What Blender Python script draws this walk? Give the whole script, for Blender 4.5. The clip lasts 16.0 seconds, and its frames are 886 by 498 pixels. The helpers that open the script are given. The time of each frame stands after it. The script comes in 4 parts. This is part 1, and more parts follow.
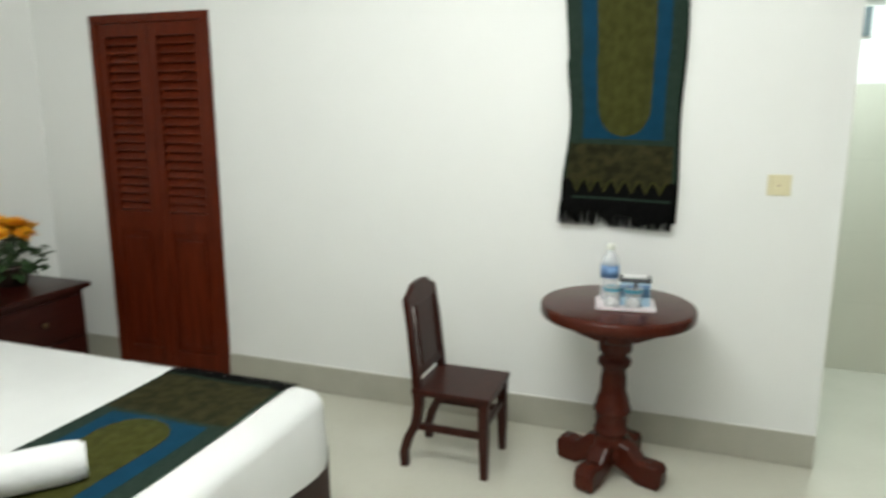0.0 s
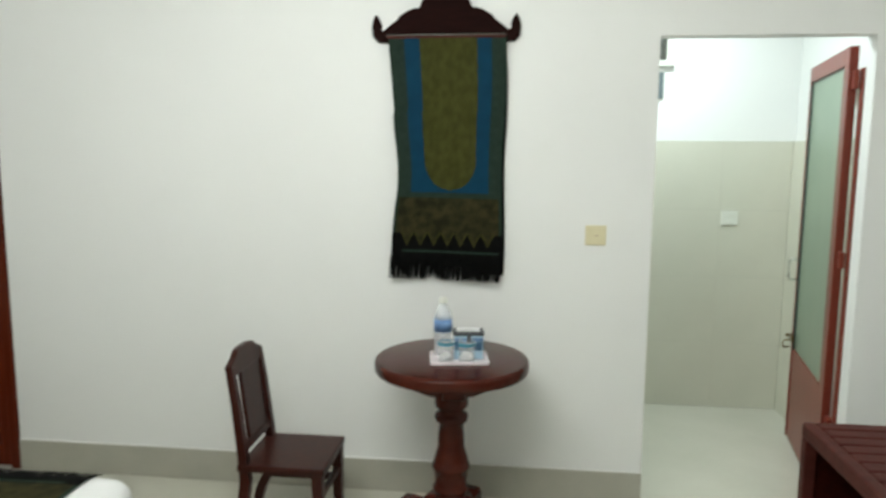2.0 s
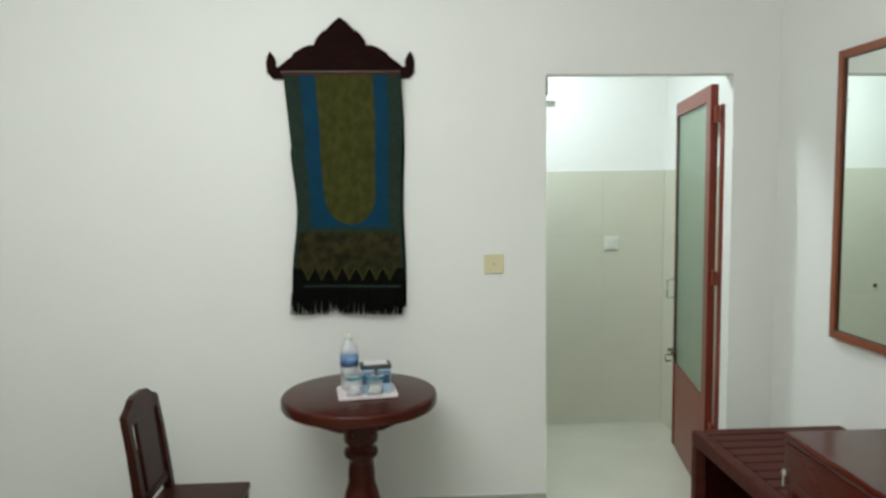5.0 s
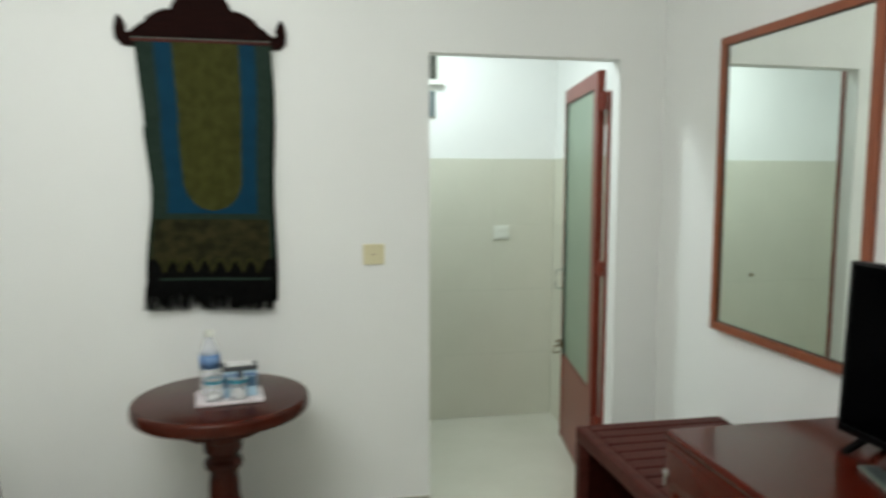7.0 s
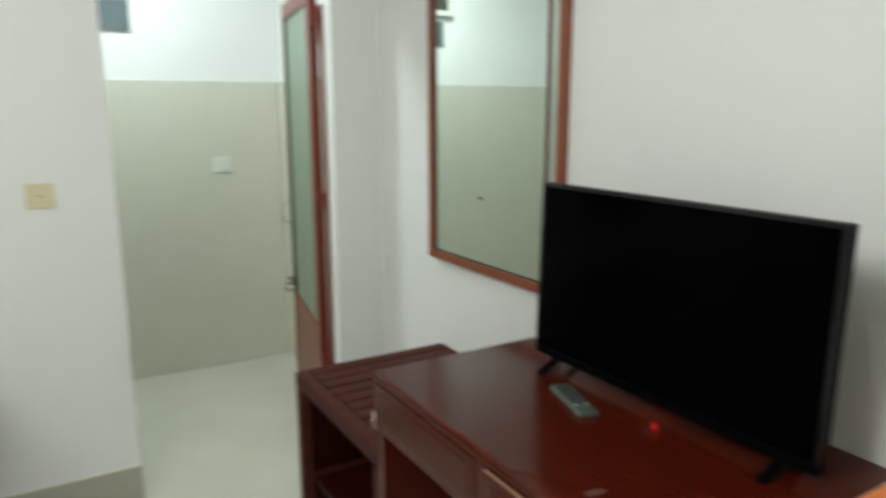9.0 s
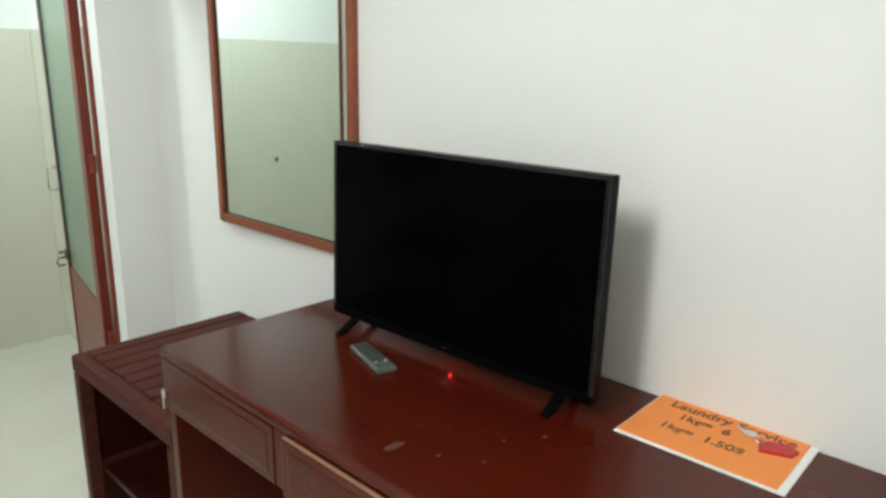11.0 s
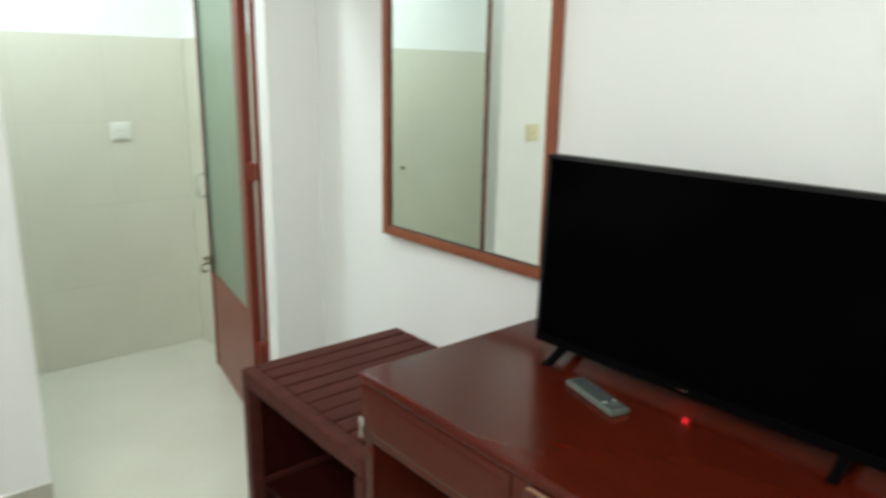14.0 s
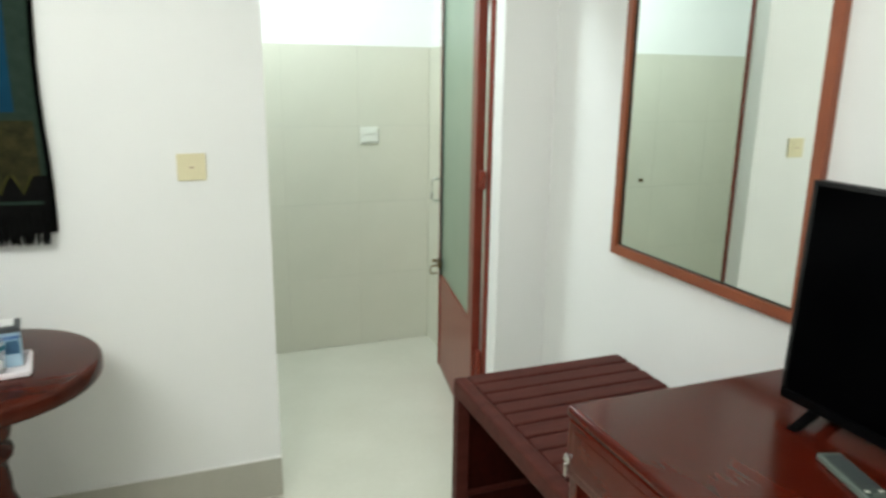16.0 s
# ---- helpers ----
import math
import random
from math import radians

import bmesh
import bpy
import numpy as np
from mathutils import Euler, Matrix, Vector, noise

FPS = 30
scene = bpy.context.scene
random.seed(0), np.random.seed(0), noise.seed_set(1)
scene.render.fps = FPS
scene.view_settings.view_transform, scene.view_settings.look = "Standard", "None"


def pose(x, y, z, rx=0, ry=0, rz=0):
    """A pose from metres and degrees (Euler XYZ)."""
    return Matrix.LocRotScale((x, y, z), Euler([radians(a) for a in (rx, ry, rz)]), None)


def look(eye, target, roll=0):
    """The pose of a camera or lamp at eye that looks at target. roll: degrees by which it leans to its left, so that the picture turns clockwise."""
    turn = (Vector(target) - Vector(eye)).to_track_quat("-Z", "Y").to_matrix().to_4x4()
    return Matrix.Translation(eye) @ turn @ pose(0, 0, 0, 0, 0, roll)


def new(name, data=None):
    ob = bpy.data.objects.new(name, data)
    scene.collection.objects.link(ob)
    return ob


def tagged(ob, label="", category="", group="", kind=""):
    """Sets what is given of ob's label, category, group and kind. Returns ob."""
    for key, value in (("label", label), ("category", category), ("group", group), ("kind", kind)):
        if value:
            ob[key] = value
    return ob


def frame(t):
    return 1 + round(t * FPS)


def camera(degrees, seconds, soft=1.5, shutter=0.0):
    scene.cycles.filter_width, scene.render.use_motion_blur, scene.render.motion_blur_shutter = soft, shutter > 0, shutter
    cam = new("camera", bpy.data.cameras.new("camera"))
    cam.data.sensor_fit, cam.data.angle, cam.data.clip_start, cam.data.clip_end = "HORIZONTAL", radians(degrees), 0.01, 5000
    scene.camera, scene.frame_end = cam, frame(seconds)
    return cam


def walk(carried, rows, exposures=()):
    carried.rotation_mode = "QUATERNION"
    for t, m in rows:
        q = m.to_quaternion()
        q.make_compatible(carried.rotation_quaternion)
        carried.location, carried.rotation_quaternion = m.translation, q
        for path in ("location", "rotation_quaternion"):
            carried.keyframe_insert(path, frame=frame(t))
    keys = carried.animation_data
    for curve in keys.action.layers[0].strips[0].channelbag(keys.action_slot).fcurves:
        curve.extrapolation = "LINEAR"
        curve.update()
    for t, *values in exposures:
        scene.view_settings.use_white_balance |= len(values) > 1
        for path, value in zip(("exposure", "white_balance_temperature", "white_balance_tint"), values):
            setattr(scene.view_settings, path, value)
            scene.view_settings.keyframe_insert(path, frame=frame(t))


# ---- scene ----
cam = camera(64.6, 16.0, soft=2.8, shutter=1.0)
PATH = [
    (0, (-0.55, -3.17, 1.547), (-1.221, -1.33, 1.143), -0.0),
    (0.5, (-0.56, -3.162, 1.548), (-1.087, -1.268, 1.18), -0.1),
    (1, (-0.551, -3.146, 1.55), (-0.958, -1.219, 1.207), 0.2),
    (1.5, (-0.569, -3.127, 1.564), (-0.85, -1.171, 1.256), 0.4),
    (2, (-0.56, -3.072, 1.557), (-0.779, -1.102, 1.295), 0.4),
    (2.5, (-0.569, -3.073, 1.563), (-0.692, -1.09, 1.336), 0.1),
    (3, (-0.562, -3.071, 1.56), (-0.623, -1.083, 1.351), -0.2),
    (3.5, (-0.595, -3.11, 1.574), (-0.578, -1.119, 1.383), -0.2),
    (6, (-0.633, -3.104, 1.562), (-0.467, -1.118, 1.388), -0.9),
    (6.5, (-0.604, -3.048, 1.562), (-0.356, -1.075, 1.348), -0.5),
    (7, (-0.518, -2.918, 1.544), (-0.132, -0.966, 1.34), 0.1),
    (7.5, (-0.441, -2.857, 1.555), (0.104, -0.949, 1.301), 0.1),
    (8, (-0.381, -2.824, 1.547), (0.319, -0.973, 1.258), -0.2),
    (8.5, (-0.322, -2.787, 1.54), (0.516, -1.002, 1.203), -0.4),
    (9, (-0.27, -2.766, 1.523), (0.731, -1.081, 1.123), -0.1),
    (9.5, (-0.233, -2.764, 1.519), (0.972, -1.227, 1.086), -0.2),
    (10, (-0.233, -2.783, 1.516), (1.088, -1.353, 1.059), 0.3),
    (12.3, (-0.252, -2.613, 1.517), (1.187, -1.327, 0.991), 1.2),
    (12.5, (-0.277, -2.572, 1.518), (1.152, -1.273, 0.997), 0.8),
    (13, (-0.315, -2.503, 1.511), (1.08, -1.164, 1.003), 0.5),
    (13.5, (-0.329, -2.479, 1.516), (1.022, -1.089, 1.027), 0.3),
    (14, (-0.356, -2.439, 1.506), (0.897, -0.958, 1.02), 1.0),
    (14.5, (-0.368, -2.419, 1.509), (0.739, -0.833, 1.0), 1.1),
    (15, (-0.327, -2.386, 1.514), (0.604, -0.684, 1.028), 1.4),
    (15.5, (-0.29, -2.364, 1.515), (0.505, -0.593, 1.031), 0.8),
    (16, (-0.279, -2.363, 1.518), (0.413, -0.549, 1.035), 0.8),
]
walk(cam, [(t, look(eye, target, roll)) for t, eye, target, roll in PATH],
     exposures=[(0, 0.17), (1.5, 0.0), (3.5, -0.18), (6, -0.34), (7.5, -0.33), (9, -0.29), (10, -0.06), (12.5, 0.15), (14.5, 0.15), (16, 0.18)])

# ---- world and light ----
world = bpy.data.worlds.new("world")
scene.world = world
world.use_nodes = True
world.node_tree.nodes["Background"].inputs[0].default_value = (0.9, 0.95, 1.0, 1)
world.node_tree.nodes["Background"].inputs[1].default_value = 0.03


def lamp(name, eye, target, size, size_y, watts, colour):
    data = bpy.data.lights.new(name, "AREA")
    data.shape, data.size, data.size_y, data.energy, data.color = "RECTANGLE", size, size_y, watts, colour
    ob = new(name, data)
    ob.matrix_world = look(eye, target)
    return ob


ROOM_LAMP = (-1.25, -2.15)
BATH_LAMP = (0.10, 0.62)
for x in (-0.45, 0.0, 0.45):
    glow = bpy.data.lights.new("tube_light", "POINT")
    glow.energy, glow.shadow_soft_size, glow.color = 32, 0.22, (0.955, 1.0, 0.972)
    new("tube_light", glow).matrix_world = pose(ROOM_LAMP[0] + x, ROOM_LAMP[1], 2.53)
lamp("bath_lamp_light", (BATH_LAMP[0], BATH_LAMP[1], 2.63), (BATH_LAMP[0], BATH_LAMP[1] + 0.001, 0), 0.28, 0.28, 22, (0.86, 1.0, 1.02))


# ---- materials ----
def material(name, colour, rough=0.5, metal=0.0, second=None, scale=8.0, stretch=(1, 1, 1), fine=120.0, bump=0.05,
             mix=0.5, coat=0.0, emission=0.0, transmission=0.0, random_tone=0.0, detail=4.0):
    m = bpy.data.materials.new(name)
    m.use_nodes = True
    nodes, links = m.node_tree.nodes, m.node_tree.links
    b = nodes["Principled BSDF"]
    b.inputs["Roughness"].default_value = rough
    b.inputs["Metallic"].default_value = metal
    b.inputs["Coat Weight"].default_value = coat
    b.inputs["Coat Roughness"].default_value = 0.08
    b.inputs["Transmission Weight"].default_value = transmission
    if emission:
        b.inputs["Emission Color"].default_value = (*colour, 1)
        b.inputs["Emission Strength"].default_value = emission
    coords = nodes.new("ShaderNodeTexCoord")
    mapping = nodes.new("ShaderNodeMapping")
    mapping.inputs["Scale"].default_value = stretch
    links.new(coords.outputs["Object"], mapping.inputs["Vector"])
    big = nodes.new("ShaderNodeTexNoise")
    big.inputs["Scale"].default_value, big.inputs["Detail"].default_value = scale, detail
    links.new(mapping.outputs["Vector"], big.inputs["Vector"])
    small = nodes.new("ShaderNodeTexNoise")
    small.inputs["Scale"].default_value, small.inputs["Detail"].default_value = fine, 3.0
    links.new(mapping.outputs["Vector"], small.inputs["Vector"])
    both = nodes.new("ShaderNodeMath")
    both.operation = "MULTIPLY_ADD"
    links.new(small.outputs["Fac"], both.inputs[0])
    both.inputs[1].default_value = 0.35
    links.new(big.outputs["Fac"], both.inputs[2])
    ramp = nodes.new("ShaderNodeValToRGB")
    ramp.color_ramp.elements[0].position, ramp.color_ramp.elements[1].position = 0.68 - mix / 2, 0.68 + mix / 2
    ramp.color_ramp.elements[0].color = (*colour, 1)
    ramp.color_ramp.elements[1].color = (*(second or tuple(min(1, c * 1.06) for c in colour)), 1)
    links.new(both.outputs[0], ramp.inputs["Fac"])
    out = ramp.outputs["Color"]
    if random_tone:
        info = nodes.new("ShaderNodeObjectInfo")
        hsv = nodes.new("ShaderNodeHueSaturation")
        span = nodes.new("ShaderNodeMapRange")
        span.inputs["To Min"].default_value, span.inputs["To Max"].default_value = 1 - random_tone, 1 + random_tone
        links.new(info.outputs["Random"], span.inputs["Value"])
        links.new(span.outputs["Result"], hsv.inputs["Value"])
        links.new(out, hsv.inputs["Color"])
        out = hsv.outputs["Color"]
    links.new(out, b.inputs["Base Color"])
    if bump:
        bm = nodes.new("ShaderNodeBump")
        bm.inputs["Strength"].default_value, bm.inputs["Distance"].default_value = bump, 0.01
        links.new(both.outputs[0], bm.inputs["Height"])
        links.new(bm.outputs["Normal"], b.inputs["Normal"])
    return m


PAINT = material("white_wall_paint", (0.82, 0.825, 0.80), 0.55, second=(0.845, 0.85, 0.825), scale=1.6, fine=160, bump=0.04)
CEILING_PAINT = material("ceiling_paint", (0.85, 0.85, 0.83), 0.7, scale=2, fine=120, bump=0.03)
FLOOR_TILE = material("cream_polished_tile", (0.54, 0.53, 0.445), 0.18, second=(0.61, 0.60, 0.515), scale=3.0, fine=45, bump=0.0, mix=0.6)
SKIRT_TILE = material("beige_skirting_tile", (0.40, 0.39, 0.325), 0.35, second=(0.46, 0.445, 0.375), scale=6, fine=90, bump=0.02)
GROUT = material("pale_grout", (0.46, 0.465, 0.40), 0.7, scale=20, fine=200)
BATH_TILE = material("beige_bath_tile", (0.62, 0.615, 0.515), 0.26, second=(0.66, 0.65, 0.55), scale=3, fine=110, bump=0.02, random_tone=0.006)
GROUT_WHITE = material("white_grout", (0.78, 0.78, 0.75), 0.8, scale=20, fine=200)
# Also used on inner boards of desk and rack, where it paints shade.
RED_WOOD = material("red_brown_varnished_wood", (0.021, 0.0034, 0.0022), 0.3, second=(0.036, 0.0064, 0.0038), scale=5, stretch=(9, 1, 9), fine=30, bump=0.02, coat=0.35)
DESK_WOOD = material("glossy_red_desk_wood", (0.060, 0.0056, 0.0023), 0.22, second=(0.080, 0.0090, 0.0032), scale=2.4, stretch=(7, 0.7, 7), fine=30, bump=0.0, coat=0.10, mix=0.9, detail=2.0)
DESK_WOOD.node_tree.nodes["Principled BSDF"].inputs["Specular IOR Level"].default_value = 0.28
RACK_WOOD = material("dull_brown_rack_wood", (0.054, 0.0135, 0.0105), 0.5, second=(0.084, 0.0225, 0.0170), scale=5, stretch=(1, 9, 9), fine=30, bump=0.04)
DOOR_WOOD = material("red_door_wood", (0.070, 0.0098, 0.0030), 0.34, second=(0.125, 0.0195, 0.0060), scale=4, stretch=(8, 8, 0.8), fine=24, bump=0.02, coat=0.04)
BATH_DOOR = material("red_painted_bath_door", (0.175, 0.030, 0.018), 0.35, second=(0.22, 0.043, 0.026), scale=4, stretch=(6, 6, 1), fine=40, bump=0.02, coat=0.15)
MIRROR_WOOD = material("orange_red_mirror_wood", (0.23, 0.054, 0.019), 0.4, second=(0.29, 0.074, 0.028), scale=6, stretch=(6, 2, 2), fine=60, bump=0.02, coat=0.2)
CHAIR_WOOD = material("dark_chair_wood", (0.024, 0.0055, 0.0035), 0.33, second=(0.046, 0.0108, 0.0064), scale=6, stretch=(6, 6, 1), fine=40, bump=0.02, coat=0.08)
TABLE_WOOD = material("dark_red_table_wood", (0.040, 0.0072, 0.0038), 0.24, second=(0.074, 0.0145, 0.0075), scale=5, stretch=(2, 8, 2), fine=36, bump=0.015, coat=0.05)
HANGER_WOOD = material("near_black_carved_wood", (0.0085, 0.0022, 0.0016), 0.8, second=(0.016, 0.004, 0.003), scale=10, stretch=(1, 4, 6), fine=60, bump=0.05)
PALE_EDGE = material("worn_pale_wood_edge", (0.28, 0.15, 0.09), 0.5, second=(0.36, 0.21, 0.13), scale=30, fine=120)
CLOTH_GREY = material("grey_green_woven_silk", (0.014, 0.026, 0.019), 0.75, second=(0.022, 0.037, 0.027), scale=14, stretch=(3, 3, 3), fine=260, bump=0.15)
CLOTH_BLUE = material("peacock_blue_woven_silk", (0.002, 0.030, 0.062), 0.65, second=(0.003, 0.040, 0.080), scale=18, fine=300, bump=0.12)
CLOTH_GOLD = material("olive_gold_brocade", (0.033, 0.034, 0.006), 0.7, second=(0.052, 0.052, 0.012), scale=22, stretch=(1.6, 1.6, 1), fine=180, bump=0.25, mix=0.3)
CLOTH_BROWN = material("brown_olive_brocade", (0.014, 0.013, 0.005), 0.75, second=(0.036, 0.032, 0.012), scale=24, fine=200, bump=0.25, mix=0.3)
CLOTH_BLACK = material("black_thread", (0.0015, 0.0015, 0.0015), 0.9, second=(0.004, 0.004, 0.0035), scale=40, fine=300, bump=0.1)
SHEET = material("white_cotton_sheet", (0.70, 0.705, 0.695), 0.85, second=(0.75, 0.755, 0.745), scale=5, fine=300, bump=0.06)
TOWEL = material("white_terry_towel", (0.74, 0.745, 0.735), 0.95, scale=30, fine=420, bump=0.5)
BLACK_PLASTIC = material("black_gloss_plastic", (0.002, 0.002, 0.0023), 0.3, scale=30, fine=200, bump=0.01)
SCREEN = material("black_screen_glass", (0.0008, 0.0008, 0.001), 0.12, scale=3, fine=60, bump=0.0)
LED = material("red_standby_light", (1.0, 0.02, 0.03), 0.4, emission=30.0, bump=0.0)
for m_ in (RACK_WOOD, HANGER_WOOD, SCREEN, BLACK_PLASTIC, CLOTH_BLACK, CLOTH_GREY, CLOTH_GOLD, CLOTH_BROWN, CLOTH_BLUE):
    m_.node_tree.nodes["Principled BSDF"].inputs["Specular IOR Level"].default_value = 0.08
for m_, level in ((CHAIR_WOOD, 0.14), (TABLE_WOOD, 0.16), (DOOR_WOOD, 0.12), (RED_WOOD, 0.14), (BATH_DOOR, 0.25), (SCREEN, 0.02), (BLACK_PLASTIC, 0.04)):
    m_.node_tree.nodes["Principled BSDF"].inputs["Specular IOR Level"].default_value = level
RED_WOOD.node_tree.nodes["Principled BSDF"].inputs["Coat Weight"].default_value = 0.05
TV_BEZEL = material("bezel_grey_with_highlight", (0.005, 0.0053, 0.006), 0.22, second=(0.007, 0.0073, 0.008), scale=30, fine=200, bump=0.01)
GREY_PLASTIC = material("grey_remote_plastic", (0.105, 0.13, 0.112), 0.3, scale=20, fine=200, bump=0.02)
DARK_RUBBER = material("dark_rubber_button", (0.045, 0.065, 0.056), 0.4, scale=20, fine=200)
IVORY = material("yellowed_ivory_plastic", (0.70, 0.64, 0.41), 0.4, second=(0.74, 0.68, 0.45), scale=10, fine=150, bump=0.01)
WHITE_PLASTIC = material("white_plastic", (0.72, 0.73, 0.66), 0.35, scale=10, fine=150, bump=0.01)
CHROME = material("chrome", (0.75, 0.75, 0.74), 0.15, metal=1.0, scale=30, fine=100, bump=0.02)
OLD_BRASS = material("dark_brass", (0.20, 0.13, 0.06), 0.35, metal=1.0, scale=30, fine=100, bump=0.05)
ORANGE_PAPER = material("orange_paper", (0.86, 0.26, 0.055), 0.55, second=(0.90, 0.30, 0.07), scale=5, fine=200, bump=0.01)
WHITE_PAPER = material("white_paper", (0.80, 0.80, 0.79), 0.6, scale=8, fine=200, bump=0.02)
INK = material("dark_print", (0.17, 0.065, 0.018), 0.6, scale=20, fine=200, bump=0.0)
RED_PLASTIC = material("red_plastic_tag", (0.50, 0.02, 0.022), 0.35, scale=20, fine=200, bump=0.01)
BLUE_LABEL = material("blue_label", (0.025, 0.09, 0.27), 0.4, second=(0.20, 0.34, 0.55), scale=26, fine=120, bump=0.02)
PALE_BLUE = material("pale_blue_card", (0.36, 0.55, 0.68), 0.5, second=(0.45, 0.63, 0.75), scale=25, fine=150)
DEEP_BLUE = material("deep_blue_card", (0.03, 0.09, 0.17), 0.5, second=(0.06, 0.16, 0.26), scale=25, fine=150)
TEAL = material("teal_paint", (0.02, 0.22, 0.30), 0.4, scale=25, fine=150)
DARK_CARD = material("dark_grey_card", (0.06, 0.065, 0.07), 0.5, scale=25, fine=150)
TRAY_MAT = material("pale_pink_melamine", (0.75, 0.66, 0.68), 0.3, second=(0.82, 0.76, 0.77), scale=12, fine=100, bump=0.01)
PETAL = material("orange_petal", (0.88, 0.33, 0.010), 0.6, second=(0.94, 0.58, 0.03), scale=30, fine=120, bump=0.05)
LEAF = material("dark_green_leaf", (0.018, 0.045, 0.014), 0.5, second=(0.04, 0.085, 0.025), scale=20, fine=120, bump=0.05)
POT_MAT = material("dark_brown_pot", (0.03, 0.015, 0.012), 0.4, scale=20, fine=120)
LAMP_WHITE = material("lit_lamp_cover", (1.0, 0.98, 0.93), 0.5, emission=6.0, bump=0.0)
BATH_LIT = material("lit_bath_lamp_cover", (0.94, 1.0, 0.97), 0.5, emission=6.0, bump=0.0)
GREY_GLASS = material("blue_grey_frosted_pane", (0.085, 0.115, 0.125), 0.35, second=(0.13, 0.165, 0.17), scale=8, fine=90, bump=0.02)
VENT_DARK = material("dusty_green_grey_shaded", (0.060, 0.062, 0.050), 0.8, scale=12, fine=90)
CHIP = material("pale_scratch", (0.105, 0.04, 0.03), 0.5, scale=40, fine=200)
FROSTED = material("green_frosted_glass", (0.28, 0.36, 0.27), 0.42, second=(0.33, 0.41, 0.31), scale=4, fine=240, bump=0.03, transmission=0.35)
BOTTLE_CLEAR = material("clear_bottle_plastic", (0.86, 0.90, 0.93), 0.10, scale=10, fine=50, bump=0.0)
BOTTLE_CLEAR.node_tree.nodes["Principled BSDF"].inputs["Alpha"].default_value = 0.34
THIN_GLASS = material("thin_tumbler_glass", (0.86, 0.89, 0.91), 0.08, scale=10, fine=50, bump=0.0)
THIN_GLASS.node_tree.nodes["Principled BSDF"].inputs["Alpha"].default_value = 0.17
EDGE_REFLECTION = material("painted_frame_reflection", (0.014, 0.017, 0.013), 0.4, second=(0.035, 0.04, 0.03), scale=14, fine=90, bump=0.02)
MIRROR_GLASS = material("mirror_glass", (0.85, 0.89, 0.85), 0.01, metal=1.0, scale=2, fine=8, bump=0.0)


# ---- building tools ----
def part(name, bm, mat, parent=None, label="", smooth=False, at=None):
    data = bpy.data.meshes.new(name)
    bmesh.ops.recalc_face_normals(bm, faces=bm.faces)
    bm.to_mesh(data)
    bm.free()
    data.materials.append(mat)
    if smooth:
        for p in data.polygons:
            p.use_smooth = True
    ob = new(name, data)
    if parent is not None:
        ob.parent = parent
    if at is not None:
        ob.matrix_basis = at
    return tagged(ob, label=label)


def thing(name, label, category, at=None, group="", kind=""):
    ob = new(name)
    ob.empty_display_size = 0.05
    if at is not None:
        ob.matrix_basis = at
    return tagged(ob, label, category, group, kind)


def add_box(bm, x0, x1, y0, y1, z0, z1, bevel=0.0, segments=2, m=None):
    made = bmesh.ops.create_cube(bm, size=1.0)["verts"]
    bmesh.ops.transform(bm, verts=made, matrix=Matrix.Translation(((x0 + x1) / 2, (y0 + y1) / 2, (z0 + z1) / 2)) @ Matrix.Diagonal((x1 - x0, y1 - y0, z1 - z0, 1)))
    if m is not None:
        bmesh.ops.transform(bm, verts=made, matrix=m)
    if bevel:
        edges = list({e for v in made for e in v.link_edges})
        bmesh.ops.bevel(bm, geom=edges, offset=bevel, segments=segments, profile=0.6, affect="EDGES")
    return bm


def box(x0, x1, y0, y1, z0, z1, bevel=0.0, segments=2, m=None):
    return add_box(bmesh.new(), x0, x1, y0, y1, z0, z1, bevel, segments, m)


def lathe(profile, steps=32, bm=None, cx=0.0, cy=0.0):
    """Turn (radius, height) pairs round the upright axis."""
    bm = bm or bmesh.new()
    rings = []
    for r, z in profile:
        rings.append([bm.verts.new((cx + r * math.cos(2 * math.pi * k / steps), cy + r * math.sin(2 * math.pi * k / steps), z)) for k in range(steps)])
    for a, b in zip(rings, rings[1:]):
        for k in range(steps):
            bm.faces.new((a[k], a[(k + 1) % steps], b[(k + 1) % steps], b[k]))
    bm.faces.new(rings[0][::-1])
    bm.faces.new(rings[-1])
    return bm


def sweep(points, widths, bm=None):
    """A square bar along points, with (half width across x, half across y) at each."""
    bm = bm or bmesh.new()
    rings = []
    for (x, y, z), (a, b) in zip(points, widths):
        rings.append([bm.verts.new((x + i * a, y + j * b, z)) for i, j in ((-1, -1), (1, -1), (1, 1), (-1, 1))])
    for p, q in zip(rings, rings[1:]):
        for k in range(4):
            bm.faces.new((p[k], p[(k + 1) % 4], q[(k + 1) % 4], q[k]))
    bm.faces.new(rings[0][::-1])
    bm.faces.new(rings[-1])
    return bm


def extrude_outline(outline, depth, bevel=0.0):
    """An outline of (x, z) pairs as a board of that depth towards -y."""
    bm = bmesh.new()
    face = bm.faces.new([bm.verts.new((x, 0, z)) for x, z in outline])
    made = bmesh.ops.extrude_face_region(bm, geom=[face])["geom"]
    bmesh.ops.translate(bm, verts=[v for v in made if isinstance(v, bmesh.types.BMVert)], vec=(0, -depth, 0))
    if bevel:
        rim = [e for e in bm.edges if all(abs(v.co.y + depth) < 1e-6 for v in e.verts)]
        bmesh.ops.bevel(bm, geom=rim, offset=bevel, segments=2, profile=0.6, affect="EDGES")
    return bm


